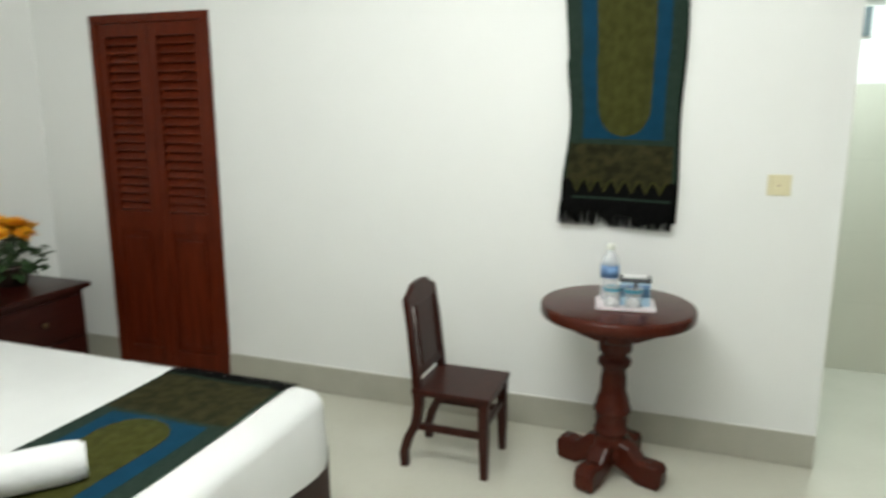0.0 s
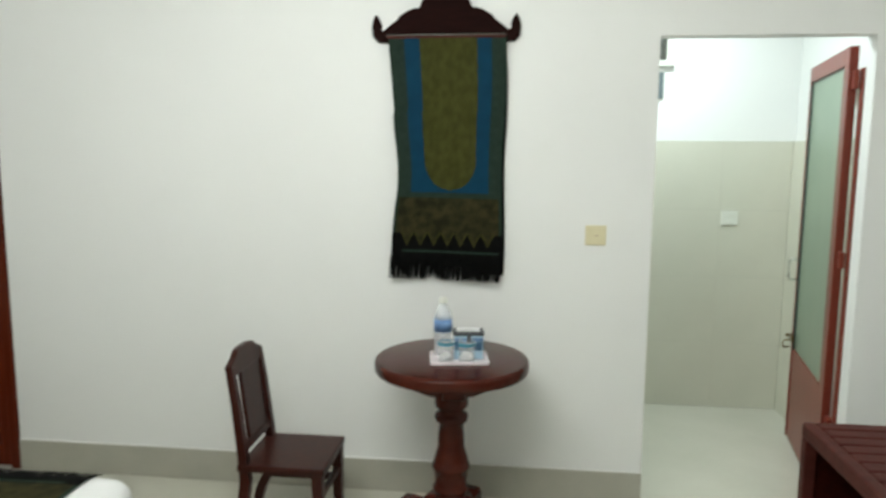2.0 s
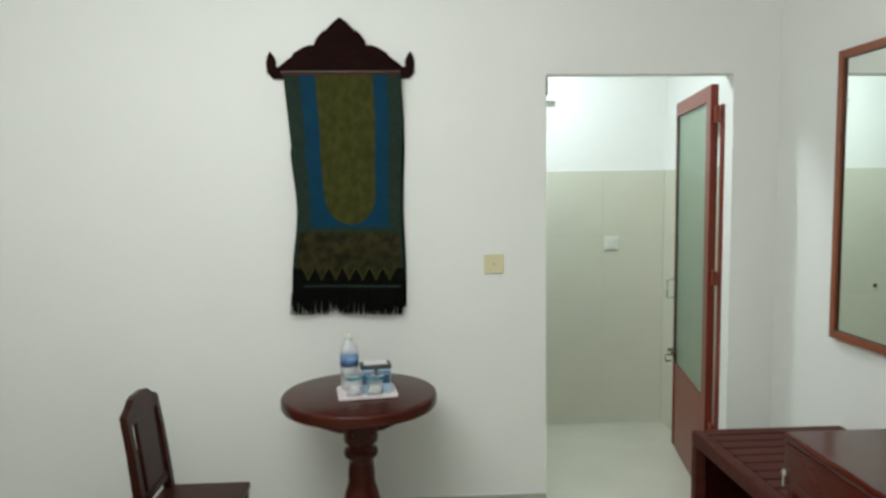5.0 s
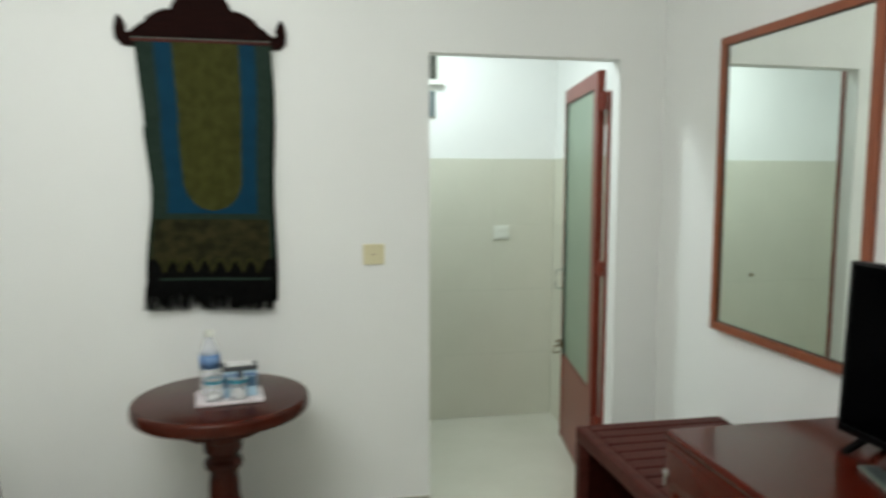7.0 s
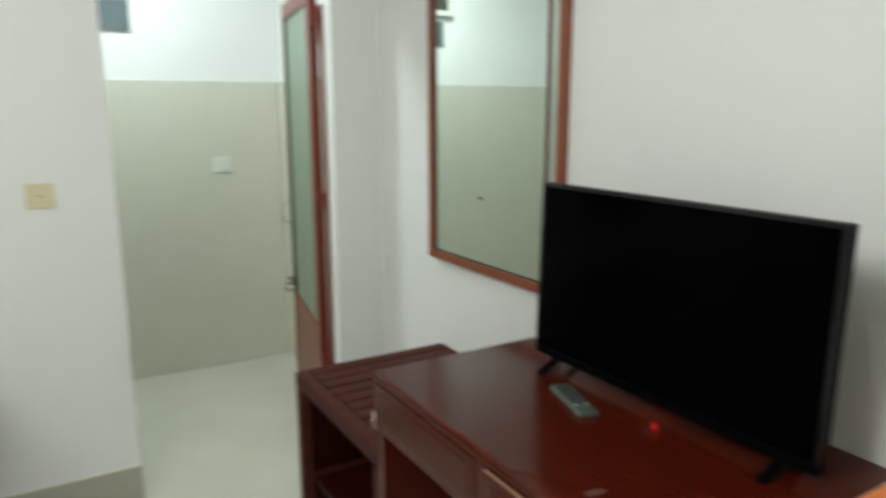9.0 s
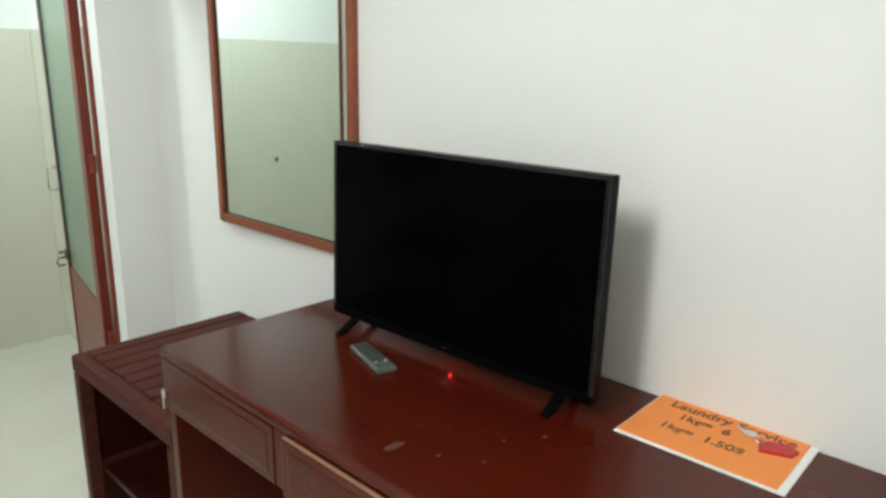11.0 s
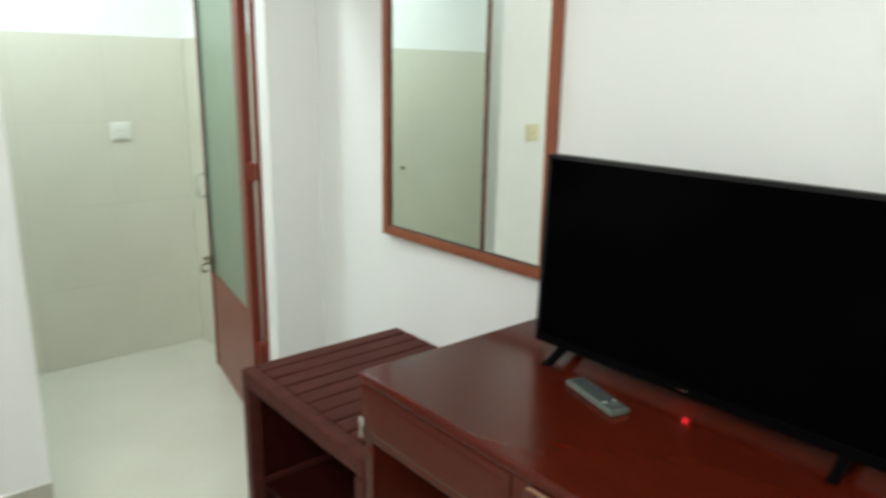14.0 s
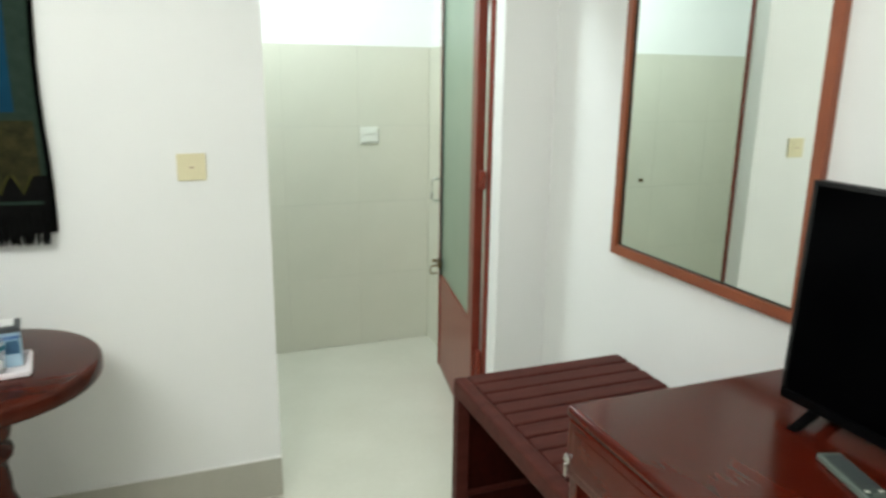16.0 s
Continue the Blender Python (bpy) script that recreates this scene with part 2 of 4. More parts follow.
def tube(points, radius, steps=8, bm=None):
    bm = bm or bmesh.new()
    rings = []
    pts = [Vector(p) for p in points]
    for k, p in enumerate(pts):
        way = (pts[min(k + 1, len(pts) - 1)] - pts[max(k - 1, 0)]).normalized()
        q = way.to_track_quat("Z", "Y")
        rings.append([bm.verts.new(p + q @ Vector((radius * math.cos(2 * math.pi * s / steps), radius * math.sin(2 * math.pi * s / steps), 0))) for s in range(steps)])
    for a, b in zip(rings, rings[1:]):
        for s in range(steps):
            bm.faces.new((a[s], a[(s + 1) % steps], b[(s + 1) % steps], b[s]))
    bm.faces.new(rings[0][::-1])
    bm.faces.new(rings[-1])
    return bm


def structure(name, bm, mat, label="", category=""):
    return tagged(part(name, bm, mat), label, category, kind="structure")


# ---- the rooms ----
EAST, WEST, SOUTH, HIGH = 1.06, -4.25, -4.60, 2.76
DOOR_W, DOOR_H, WALL_T = 0.848, 2.058, 0.08
BATH_N, BATH_W = 1.365, -1.30

bm = box(WEST, -3.815, 0, WALL_T, 0, HIGH)
add_box(bm, -3.815, -3.005, 0, WALL_T, 2.03, HIGH)
add_box(bm, -3.005, 0, 0, WALL_T, 0, HIGH)
add_box(bm, 0, DOOR_W, 0, WALL_T, DOOR_H, HIGH)
add_box(bm, DOOR_W, EAST, 0, WALL_T, 0, HIGH)
structure("wall_north", bm, PAINT, "white painted wall with a doorway to the bathroom", "wall")
structure("wall_east", box(EAST, EAST + 0.12, SOUTH - 0.12, BATH_N + 0.12, 0, HIGH), PAINT, "white painted wall behind the desk", "wall")
structure("wall_west", box(WEST - 0.12, WEST, SOUTH - 0.12, 0.45, 0, HIGH), PAINT, "white painted wall behind the nightstand", "wall")
structure("wall_south", box(WEST, EAST, SOUTH - 0.12, SOUTH, 0, HIGH), PAINT, "plain white painted wall", "wall")
structure("wall_closet_back", box(WEST, BATH_W - 0.12, 0.35, 0.45, 0, HIGH), PAINT, "plain wall behind the louvred doors", "wall")
structure("wall_bath_north", box(BATH_W - 0.12, EAST, BATH_N, BATH_N + 0.12, 0, HIGH), PAINT, "white upper bathroom wall", "wall")
structure("wall_bath_west", box(BATH_W - 0.12, BATH_W, WALL_T, BATH_N, 0, HIGH), PAINT, "white bathroom side wall", "wall")
structure("floor", box(WEST - 0.12, EAST + 0.12, SOUTH - 0.12, BATH_N + 0.12, -0.10, 0), FLOOR_TILE, "polished cream floor tiles with a faint cloudy pattern", "floor")
structure("ceiling", box(WEST - 0.12, EAST + 0.12, SOUTH - 0.12, BATH_N + 0.12, HIGH, HIGH + 0.1), CEILING_PAINT, "plain white ceiling", "ceiling")


def baseboard(x0, x1, y0, y1):
    structure("baseboard", box(x0, x1, y0, y1, 0, 0.152, 0.002, 1), SKIRT_TILE, "beige tile skirting along the wall", "baseboard")
    structure("trim", box(x0, x1, y0, y1, 0.1522, 0.1565, 0.0012, 1), GROUT_WHITE, "thin white grout line above the skirting", "trim")


baseboard(-3.005, 0.0, -0.010, 0.0)
baseboard(WEST + 0.01, -3.815, -0.010, 0.0)
baseboard(DOOR_W, EAST - 0.01, -0.010, 0.0)
baseboard(EAST - 0.010, EAST, SOUTH + 0.01, -0.010)
baseboard(WEST, WEST + 0.010, SOUTH + 0.01, 0.0)
baseboard(WEST, EAST, SOUTH, SOUTH + 0.010)

# bathroom tiles up to 1.665 m: grout bed with separate tiles on it
TILE_TOP = 1.662


def tiled(name, x0, x1, y0, y1):
    return structure(name, box(x0, x1, y0, y1, 0, TILE_TOP - 0.002), GROUT, "beige tiled lower bathroom wall", "wall tiles")


north_bed = tiled("tile_wall_north", BATH_W, EAST - 0.012, BATH_N - 0.006, BATH_N)
east_bed = tiled("tile_wall_east", EAST - 0.012, EAST, WALL_T, BATH_N)
west_bed = tiled("tile_wall_west", BATH_W, BATH_W + 0.006, WALL_T, BATH_N - 0.006)


def ceiling_lamp(name, place, radius, mat, label):
    lampy = thing(name, label, "lamp", pose(place[0], place[1], HIGH))
    part("base", lathe([(radius * 0.6, -0.03), (radius * 0.62, 0.0)], 24), WHITE_PLASTIC, lampy)
    part("cover", lathe([(radius * 0.62, -0.03), (radius, -0.05), (radius * 1.02, -0.09), (radius * 0.9, -0.115)], 32), mat, lampy, "lit white cover", True)


batten = thing("ceiling_light", "white ceiling batten with a lit fluorescent tube", "lamp", pose(ROOM_LAMP[0], ROOM_LAMP[1], HIGH))
part("batten", box(-0.63, 0.63, -0.035, 0.035, -0.06, 0.0, 0.006), WHITE_PLASTIC, batten)
part("tube", tube([(-0.60, 0, -0.095), (0.60, 0, -0.095)], 0.015, 12), LAMP_WHITE, batten, "lit white tube", True)
for x in (-0.61, 0.61):
    part("tube_holder", box(x - 0.012, x + 0.012, -0.014, 0.014, -0.115, -0.055, 0.003), WHITE_PLASTIC, batten)
ceiling_lamp("bathroom_ceiling_light", BATH_LAMP, 0.14, BATH_LIT, "small round bathroom ceiling light, switched on")

# ---- louvred double door ----
door_1 = thing("door_1", "closed red-brown wooden double door with louvred upper panels", "door", pose(-3.81, 0.0, 0.0), kind="structure")
for name, b in (("frame_post", box(0.0, 0.045, -0.012, 0.06, 0, 2.03, 0.004)), ("frame_post", box(0.755, 0.80, -0.012, 0.06, 0, 2.03, 0.004)),
                ("frame_head", box(0.045, 0.755, -0.012, 0.06, 1.985, 2.03, 0.004))):
    part(name, b, DOOR_WOOD, door_1)
for x0, x1, lx0, lx1 in ((0.047, 0.398, 0.095, 0.322), (0.402, 0.753, 0.447, 0.705)):
    b = box(x0, lx0, 0.0, 0.04, 0.012, 1.983, 0.003)
    add_box(b, lx1, x1, 0.0, 0.04, 0.012, 1.983, 0.003)
    add_box(b, lx0, lx1, 0.0, 0.04, 1.912, 1.983, 0.003)
    add_box(b, lx0, lx1, 0.0, 0.04, 0.83, 0.945, 0.003)
    add_box(b, lx0, lx1, 0.0, 0.04, 0.012, 0.12, 0.003)
    leaf = part("door_leaf", b, DOOR_WOOD, door_1)
    part("door_panel", box(lx0, lx1, 0.012, 0.030, 0.12, 0.83, 0.0), DOOR_WOOD, leaf)
    part("panel_field", box(lx0 + 0.035, lx1 - 0.035, 0.004, 0.012, 0.16, 0.79, 0.006), DOOR_WOOD, leaf)
    for k in range(20):
        z = 0.972 + k * 0.0483
        s = bmesh.new()
        add_box(s, lx0, lx1, -0.027, 0.027, -0.0035, 0.0035, 0.0, 1, pose(0, 0.020, z, 57, 0, 0))
        part("slat", s, DOOR_WOOD, leaf)
# Added black board: its colour stands in for the shade behind the louvres.
structure("louvre_shade_board", box(-3.81, -3.01, 0.062, 0.072, 0, 2.03), BLACK_PLASTIC, "black board painting the dark space behind the louvres", "board")

# ---- bathroom doorway and door ----
frame_ob = thing("door_frame", "dark red wooden frame round the bathroom doorway", "door frame", pose(0, WALL_T, 0), kind="structure")
part("frame_post", box(-0.055, 0.006, 0.0, 0.022, 0, 2.06, 0.003), BATH_DOOR, frame_ob)
part("hinge_post", box(DOOR_W - 0.009, DOOR_W + 0.055, 0.001, 0.030, 0, 1.935, 0.003), BATH_DOOR, frame_ob)
part("strike_plate", box(0.006, 0.010, 0.002, 0.018, 0.53, 0.60, 0.001, 1), OLD_BRASS, frame_ob, "dark brass strike plate")

ANGLE = math.degrees(math.atan2(0.79, 0.146))
bath_door = thing("door_2", "open red bathroom door with green frosted glass above a solid panel", "door", pose(0.826, 0.142, 0.012, 0, 0, ANGLE), kind="structure")
W = 0.80
part("stile", box(0.0, 0.085, -0.018, 0.018, 0, 2.02, 0.003), BATH_DOOR, bath_door)
part("stile", box(W - 0.028, W, -0.018, 0.018, 0, 2.02, 0.003), BATH_DOOR, bath_door)
part("top_rail", box(0.085, W - 0.028, -0.018, 0.018, 1.945, 2.02, 0.003), BATH_DOOR, bath_door)
part("lower_panel", box(0.085, W - 0.028, -0.012, 0.012, 0, 0.50, 0.002), BATH_DOOR, bath_door, "solid red lower panel")
pane = part("frosted_pane", box(0.085, W - 0.028, -0.004, 0.004, 0.50, 1.945), FROSTED, bath_door, "green frosted glass")
pane.visible_shadow = False
part("glazing_bead", box(W - 0.034, W - 0.028, 0.004, 0.016, 0.50, 1.945), DARK_RUBBER, bath_door)
for z0, z1 in ((1.838, 1.918), (1.075, 1.145), (0.02, 0.40)):
    part("hinge", box(-0.042, 0.0, -0.016, 0.004, z0, z1, 0.002, 1), BATH_DOOR, bath_door, "red painted hinge")
part("pull_handle", tube([(W - 0.03, 0.018, 0.89), (W - 0.03, 0.055, 0.89), (W - 0.03, 0.060, 0.90), (W - 0.03, 0.060, 0.99), (W - 0.03, 0.055, 1.0), (W - 0.03, 0.018, 1.0)], 0.005), CHROME, bath_door, "thin metal pull handle", True)
lock = part("bolt_lock", box(W - 0.075, W - 0.004, 0.018, 0.030, 0.545, 0.585, 0.003), OLD_BRASS, bath_door, "dark brass bolt")
part("bolt_loop", tube([(W - 0.02, 0.030, 0.51 + 0.0), (W - 0.02, 0.058, 0.505), (W - 0.02, 0.066, 0.525), (W - 0.02, 0.058, 0.545), (W - 0.02, 0.028, 0.548)], 0.005), OLD_BRASS, lock, "", True)
part("bolt_knob", lathe([(0.004, 0.0), (0.009, 0.006), (0.009, 0.014), (0.003, 0.02)], 12), OLD_BRASS, lock, "", True, pose(W - 0.02, 0.034, 0.575, -90, 0, 0))

# ---- bathroom fixtures ----
vent = thing("bathroom_window", "small high bathroom window with a white sill", "window", pose(0, BATH_N, 2.10), kind="structure")
# Flat sheet without depth: dark colour stands for shade in the opening.
part("recess_sheet", box(-0.19, 0.285, -0.006, 0.0, 0.035, 0.42, 0.0), VENT_DARK, vent, "flat dusty grey-green sheet, darkened for the shade in the opening")
part("window_sill", box(-0.225, 0.325, -0.045, 0.0, 0.0, 0.032, 0.004), WHITE_PLASTIC, vent, "white sill")
part("jamb", box(0.285, 0.312, -0.030, 0.0, 0.032, 0.45, 0.003), WHITE_PLASTIC, vent)
part("jamb", box(-0.215, -0.19, -0.030, 0.0, 0.032, 0.45, 0.003), WHITE_PLASTIC, vent)
part("head", box(-0.19, 0.285, -0.030, 0.0, 0.42, 0.45, 0.003), WHITE_PLASTIC, vent)
panel = thing("wall_panel", "blue-grey glass panel in a thin frame on the bathroom wall", "panel", pose(0, BATH_N, 1.905))
part("pane", box(-0.155, 0.275, -0.016, -0.004, 0.006, 0.162, 0.002, 1), GREY_GLASS, panel, "blue-grey glass")
part("frame", box(-0.161, 0.281, -0.010, 0.0, 0.0, 0.168, 0.002, 1), WHITE_PLASTIC, panel)

bs = thing("bathroom_switch", "white double light switch on beige bathroom tiles", "switch", pose(0.702, BATH_N - 0.010, 1.196))
part("plate", box(-0.050, 0.050, -0.009, 0.0, -0.044, 0.044, 0.004), WHITE_PLASTIC, bs)
for z in (-0.018, 0.018):
    part("rocker", box(-0.024, 0.024, -0.013, -0.009, z - 0.014, z + 0.014, 0.002), WHITE_PLASTIC, bs)
tap = thing("wall_outlet", "small dark metal pipe outlet on the tiled wall", "pipe outlet", pose(-0.468, BATH_N - 0.010, 0.875, 90, 0, 0) @ Matrix.Diagonal((0.65, 0.65, 0.5, 1)))
part("flange", lathe([(0.022, 0.0), (0.022, 0.004), (0.014, 0.006)], 16), OLD_BRASS, tap)
part("spout", lathe([(0.011, 0.006), (0.011, 0.03), (0.008, 0.032)], 12), OLD_BRASS, tap)

# ---- wall switch ----
sw = thing("light_switch", "yellowed ivory light switch on the white wall", "switch", pose(-0.237, 0.0, 1.2225))
part("plate", box(-0.044, 0.044, -0.009, 0.0, -0.043, 0.043, 0.004), IVORY, sw)
part("rocker", box(-0.020, 0.020, -0.012, -0.009, -0.026, 0.026, 0.002), IVORY, sw)
part("indicator", box(-0.006, 0.006, -0.0135, -0.012, -0.002, 0.002, 0.0), PALE_EDGE, sw)


# ---- woven cloths ----
def cloth_sheet(surface, u0, u1, s0, s1, lift, nu=12, ns=24, arch=0.0, arch_end=0.0):
    """A patch of a cloth: u across, s along; an arch narrows its ends to a round tip."""
    bm = bmesh.new()
    rows = []
    for j in range(ns + 1):
        s = s0 + (s1 - s0) * j / ns
        fit_w = 1.0
        if arch and s - s0 < arch:
            fit_w = math.sqrt(max(0.0, 1 - (1 - (s - s0) / arch) ** 2))
        if arch_end and s1 - s < arch_end:
            fit_w = math.sqrt(max(0.0, 1 - (1 - (s1 - s) / arch_end) ** 2))
        mid = (u0 + u1) / 2
        fit_w = max(fit_w, 0.02)
        rows.append([bm.verts.new(surface(mid + (u0 + (u1 - u0) * i / nu - mid) * fit_w, s, lift)) for i in range(nu + 1)])
    for a, b in zip(rows, rows[1:]):
        for i in range(nu):
            bm.faces.new((a[i], a[i + 1], b[i + 1], b[i]))
    return bm


def fringe(surface, u0, u1, s0, s1, count, ragged, rng):
    bm = bmesh.new()
    length_seed = rng.random() * 9
    for k in range(count):
        u = u0 + (u1 - u0) * (k + rng.random()) / count
        w = (u1 - u0) / count * 1.5
        end = s0 + (s1 - s0) * (ragged * rng.random() ** 2 + 0.7 * max(0.0, noise.noise(Vector((u * 9, 2.7, length_seed))) - 0.2))
        lean = rng.uniform(-0.012, 0.012)
        v = [bm.verts.new(surface(u + a * w + b, s, 0.001 + 0.002 * rng.random())) for a, b, s in ((-1, 0, s1), (1, 0, s1), (0.55, lean, end), (-0.55, lean, end))]
        bm.faces.new(v)
    return bm


def woven(owner, surface, length, both_ends, rng):
    """Border, blue field, gold medallion, brocade band, points, stripe and fringe."""
    part("cloth", cloth_sheet(surface, 0.0, 1.0, 0.09, length - (0.09 if both_ends else 0.0), 0.0, 20, 40), CLOTH_GREY, owner, "grey-green woven border", True)
    first = 0.455 if both_ends else 0.385
    end = length - first if both_ends else length
    part("blue_field", cloth_sheet(surface, 0.135, 0.875, first, end, 0.0015, 12, 40), CLOTH_BLUE, owner, "peacock blue field", True)
    tip = length - first - 0.012 if both_ends else length
    part("medallion", cloth_sheet(surface, 0.265, 0.755, first + 0.010, tip, 0.003, 12, 60, 0.13, 0.13 if both_ends else 0.0), CLOTH_GOLD, owner, "olive gold brocade medallion", True)
    for k in range(2 if both_ends else 1):
        def local(u, s, lift, k=k):
            return surface(u, length - s if k else s, lift)
        part("brocade_band", cloth_sheet(local, 0.03, 0.97, 0.135 if both_ends else 0.205, first - 0.023, 0.0015, 12, 10), CLOTH_BROWN, owner, "brown brocade band", True)
        part("dark_band", cloth_sheet(local, 0.0, 1.0, 0.09, 0.135 if both_ends else 0.205, 0.0015, 12, 8), CLOTH_BLACK, owner, "black end band", True)
        part("pale_stripe", cloth_sheet(local, 0.10, 0.97, 0.122, 0.132, 0.003, 12, 2), CLOTH_GREY, owner, "thin grey stripe", True)
        for i in range(0 if both_ends else 7):
            u = 0.14 + i * 0.122
            b = bmesh.new()
            b.faces.new([b.verts.new(local(uu, ss, 0.003)) for uu, ss in ((u - 0.058, 0.21), (u - 0.03, 0.185), (u, 0.152), (u + 0.03, 0.185), (u + 0.058, 0.21))])
            part("brocade_point", b, CLOTH_BROWN, owner)
            b = bmesh.new()
            for side in (-1, 1):
                b.faces.new([b.verts.new(local(uu, ss, 0.0045)) for uu, ss in ((u + side * 0.058, 0.206), (u + side * 0.030, 0.181), (u, 0.149), (u, 0.158), (u + side * 0.024, 0.189), (u + side * 0.047, 0.211))])
            part("point_edging", b, CLOTH_GOLD, owner, "thin gold edging")
        part("fringe", fringe(local, 0.0, 1.0, 0.0, 0.10, 200, 0.22, rng), CLOTH_BLACK, owner, "ragged black fringe")


rng = random.Random(4)
hanging = thing("wall_hanging", "green, blue and gold woven silk hanging with black fringe", "wall hanging", pose(-0.89, 0.0, 0.0))


def hang(u, s, lift):
    z = 1.018 + s
    f = (2.06 - z) / 1.04
    left = -1.140 + 0.036 * math.sin(math.pi * min(1, max(0, f)) ** 1.15) + (0.006 * math.sin(14 * f) if f > 0.3 else 0)
    right = -0.636 - 0.010 * f + 0.005 * math.sin(9 * f)
    x = left + (right - left) * u
    y = -0.030 - 0.008 * math.sin(u * 7 + f * 2) * f - 0.006 * f - lift * 1.5
    return Vector((x + 0.89, y, z - 0.01 * u * f))


woven(hanging, hang, 1.04, False, rng)


def hang_back(u, s, lift):
    p = hang(0.80 + u * (0.195 + 0.02 * min(1.0, (0.95 - s) * 4)), s, 0)
    return Vector((p.x + 0.004, -0.008 - 0.006 * math.sin(s * 5), p.z))


part("back_layer", cloth_sheet(hang_back, 0.0, 1.0, 0.03, 0.95, 0, 4, 24), CLOTH_BLACK, hanging, "dark folded back layer", True)

hanger = thing("cloth_hanger", "dark carved wooden hanger with upturned ends on the wall", "hanger", pose(-0.895, 0.0, 2.06))
half = [(0.275, -0.020), (0.315, -0.018), (0.338, 0.005), (0.342, 0.045), (0.335, 0.075), (0.322, 0.096), (0.306, 0.075), (0.297, 0.052), (0.300, 0.035), (0.287, 0.028),
        (0.262, 0.048), (0.222, 0.075), (0.216, 0.088), (0.172, 0.112), (0.140, 0.122), (0.122, 0.120), (0.112, 0.145), (0.092, 0.168), (0.072, 0.185), (0.066, 0.180), (0.058, 0.192), (0.030, 0.218), (0.006, 0.236)]
K = 0.93
outline = [(-x * K, z) for x, z in half] + [(x * K, z) for x, z in half[::-1]]
part("carved_board", extrude_outline(outline, 0.022, 0.003), HANGER_WOOD, hanger, "dark carved board")
part("crossbar", box(-0.252, 0.254, -0.036, -0.022, -0.006, 0.006, 0.003), RACK_WOOD, hanger)
part("rod", tube([(-0.254, -0.029, 0.008), (0.256, -0.029, 0.008)], 0.003), GREY_PLASTIC, hanger, "thin pale rod", True)

# ---- round table ----
TX, TY, TH = -0.826, -0.325, 0.750
table = thing("round_table", "dark red-brown round pedestal table beside the white wall", "table", pose(TX, TY, 0))
part("tabletop", lathe([(0.02, TH - 0.052), (0.296, TH - 0.052), (0.308, TH - 0.048), (0.312, TH - 0.040), (0.312, TH - 0.013), (0.3095, TH - 0.006), (0.304, TH - 0.0015), (0.296, TH), (0.02, TH)], 64), TABLE_WOOD, table, "", True)
for a in (8, 98):
    brace = extrude_outline([(-0.235, TH - 0.0525), (-0.230, TH - 0.098), (-0.19, TH - 0.115), (-0.085, TH - 0.155), (0.085, TH - 0.155), (0.19, TH - 0.115), (0.230, TH - 0.098), (0.235, TH - 0.0525)], 0.085, 0.006)
    bmesh.ops.translate(brace, verts=brace.verts, vec=(0, 0.0425, 0))
    part("top_brace", brace, TABLE_WOOD, table, "shaped brace under the top", False, pose(0, 0, 0.0 if a == 8 else -0.0008, 0, 0, a))
part("pedestal", lathe([(0.075, 0.085), (0.075, 0.12), (0.064, 0.125), (0.070, 0.135), (0.070, 0.155), (0.064, 0.162), (0.066, 0.185), (0.074, 0.192), (0.074, 0.204), (0.063, 0.210), (0.069, 0.25), (0.072, 0.278), (0.078, 0.284), (0.078, 0.300), (0.072, 0.306), (0.069, 0.33), (0.058, 0.365), (0.055, 0.375),
                       (0.055, 0.42), (0.051, 0.45), (0.051, 0.475), (0.066, 0.487), (0.070, 0.502), (0.066, 0.516), (0.052, 0.524), (0.052, 0.535), (0.066, 0.545), (0.070, 0.56), (0.070, 0.62), (0.078, TH - 0.090)], 32), TABLE_WOOD, table, "turned pedestal", True)
for a in (-20, 70, 160, 250):
    leg = extrude_outline([(0.03, 0.055), (0.09, 0.03), (0.15, 0.0), (0.225, 0.0), (0.240, 0.02), (0.243, 0.078), (0.226, 0.104), (0.19, 0.106), (0.145, 0.104), (0.10, 0.15), (0.03, 0.17)], 0.084, 0.0)
    bmesh.ops.translate(leg, verts=leg.verts, vec=(0, 0.042, 0))
    bmesh.ops.bevel(leg, geom=[e for e in leg.edges if abs(e.verts[0].co.y - e.verts[1].co.y) < 1e-6], offset=0.016, segments=3, profile=0.5, affect="EDGES")
    part("leg", leg, TABLE_WOOD, table, "", False, pose(0, 0, 0, 0, 0, a))

# ---- things on the table ----
tray = thing("tray", "pale pink melamine tray on the round table", "tray", pose(-0.794, -0.362, TH, 0, 0, 8))
part("tray_base", box(-0.108, 0.108, -0.075, 0.075, 0.0, 0.006, 0.003), TRAY_MAT, tray)
for x0, x1, y0, y1 in ((-0.112, 0.112, -0.083, -0.073), (-0.112, 0.112, 0.073, 0.083), (-0.116, -0.106, -0.073, 0.073), (0.106, 0.116, -0.073, 0.073)):
    part("rim", box(x0, x1, y0, y1, 0.002, 0.016, 0.003), TRAY_MAT, tray)
bottle = thing("water_bottle", "clear plastic water bottle with a blue label and white cap", "bottle", pose(-0.866, -0.300, TH + 0.006) @ Matrix.Diagonal((1.15, 1.15, 0.97, 1)))
part("body", lathe([(0.028, 0.0), (0.032, 0.006), (0.032, 0.05), (0.030, 0.055), (0.032, 0.06), (0.032, 0.155), (0.028, 0.178), (0.016, 0.205), (0.013, 0.21), (0.013, 0.222)], 24), BOTTLE_CLEAR, bottle, "", True)
part("label_band", lathe([(0.0328, 0.10), (0.0328, 0.152)], 24), BLUE_LABEL, bottle, "blue printed label", True)
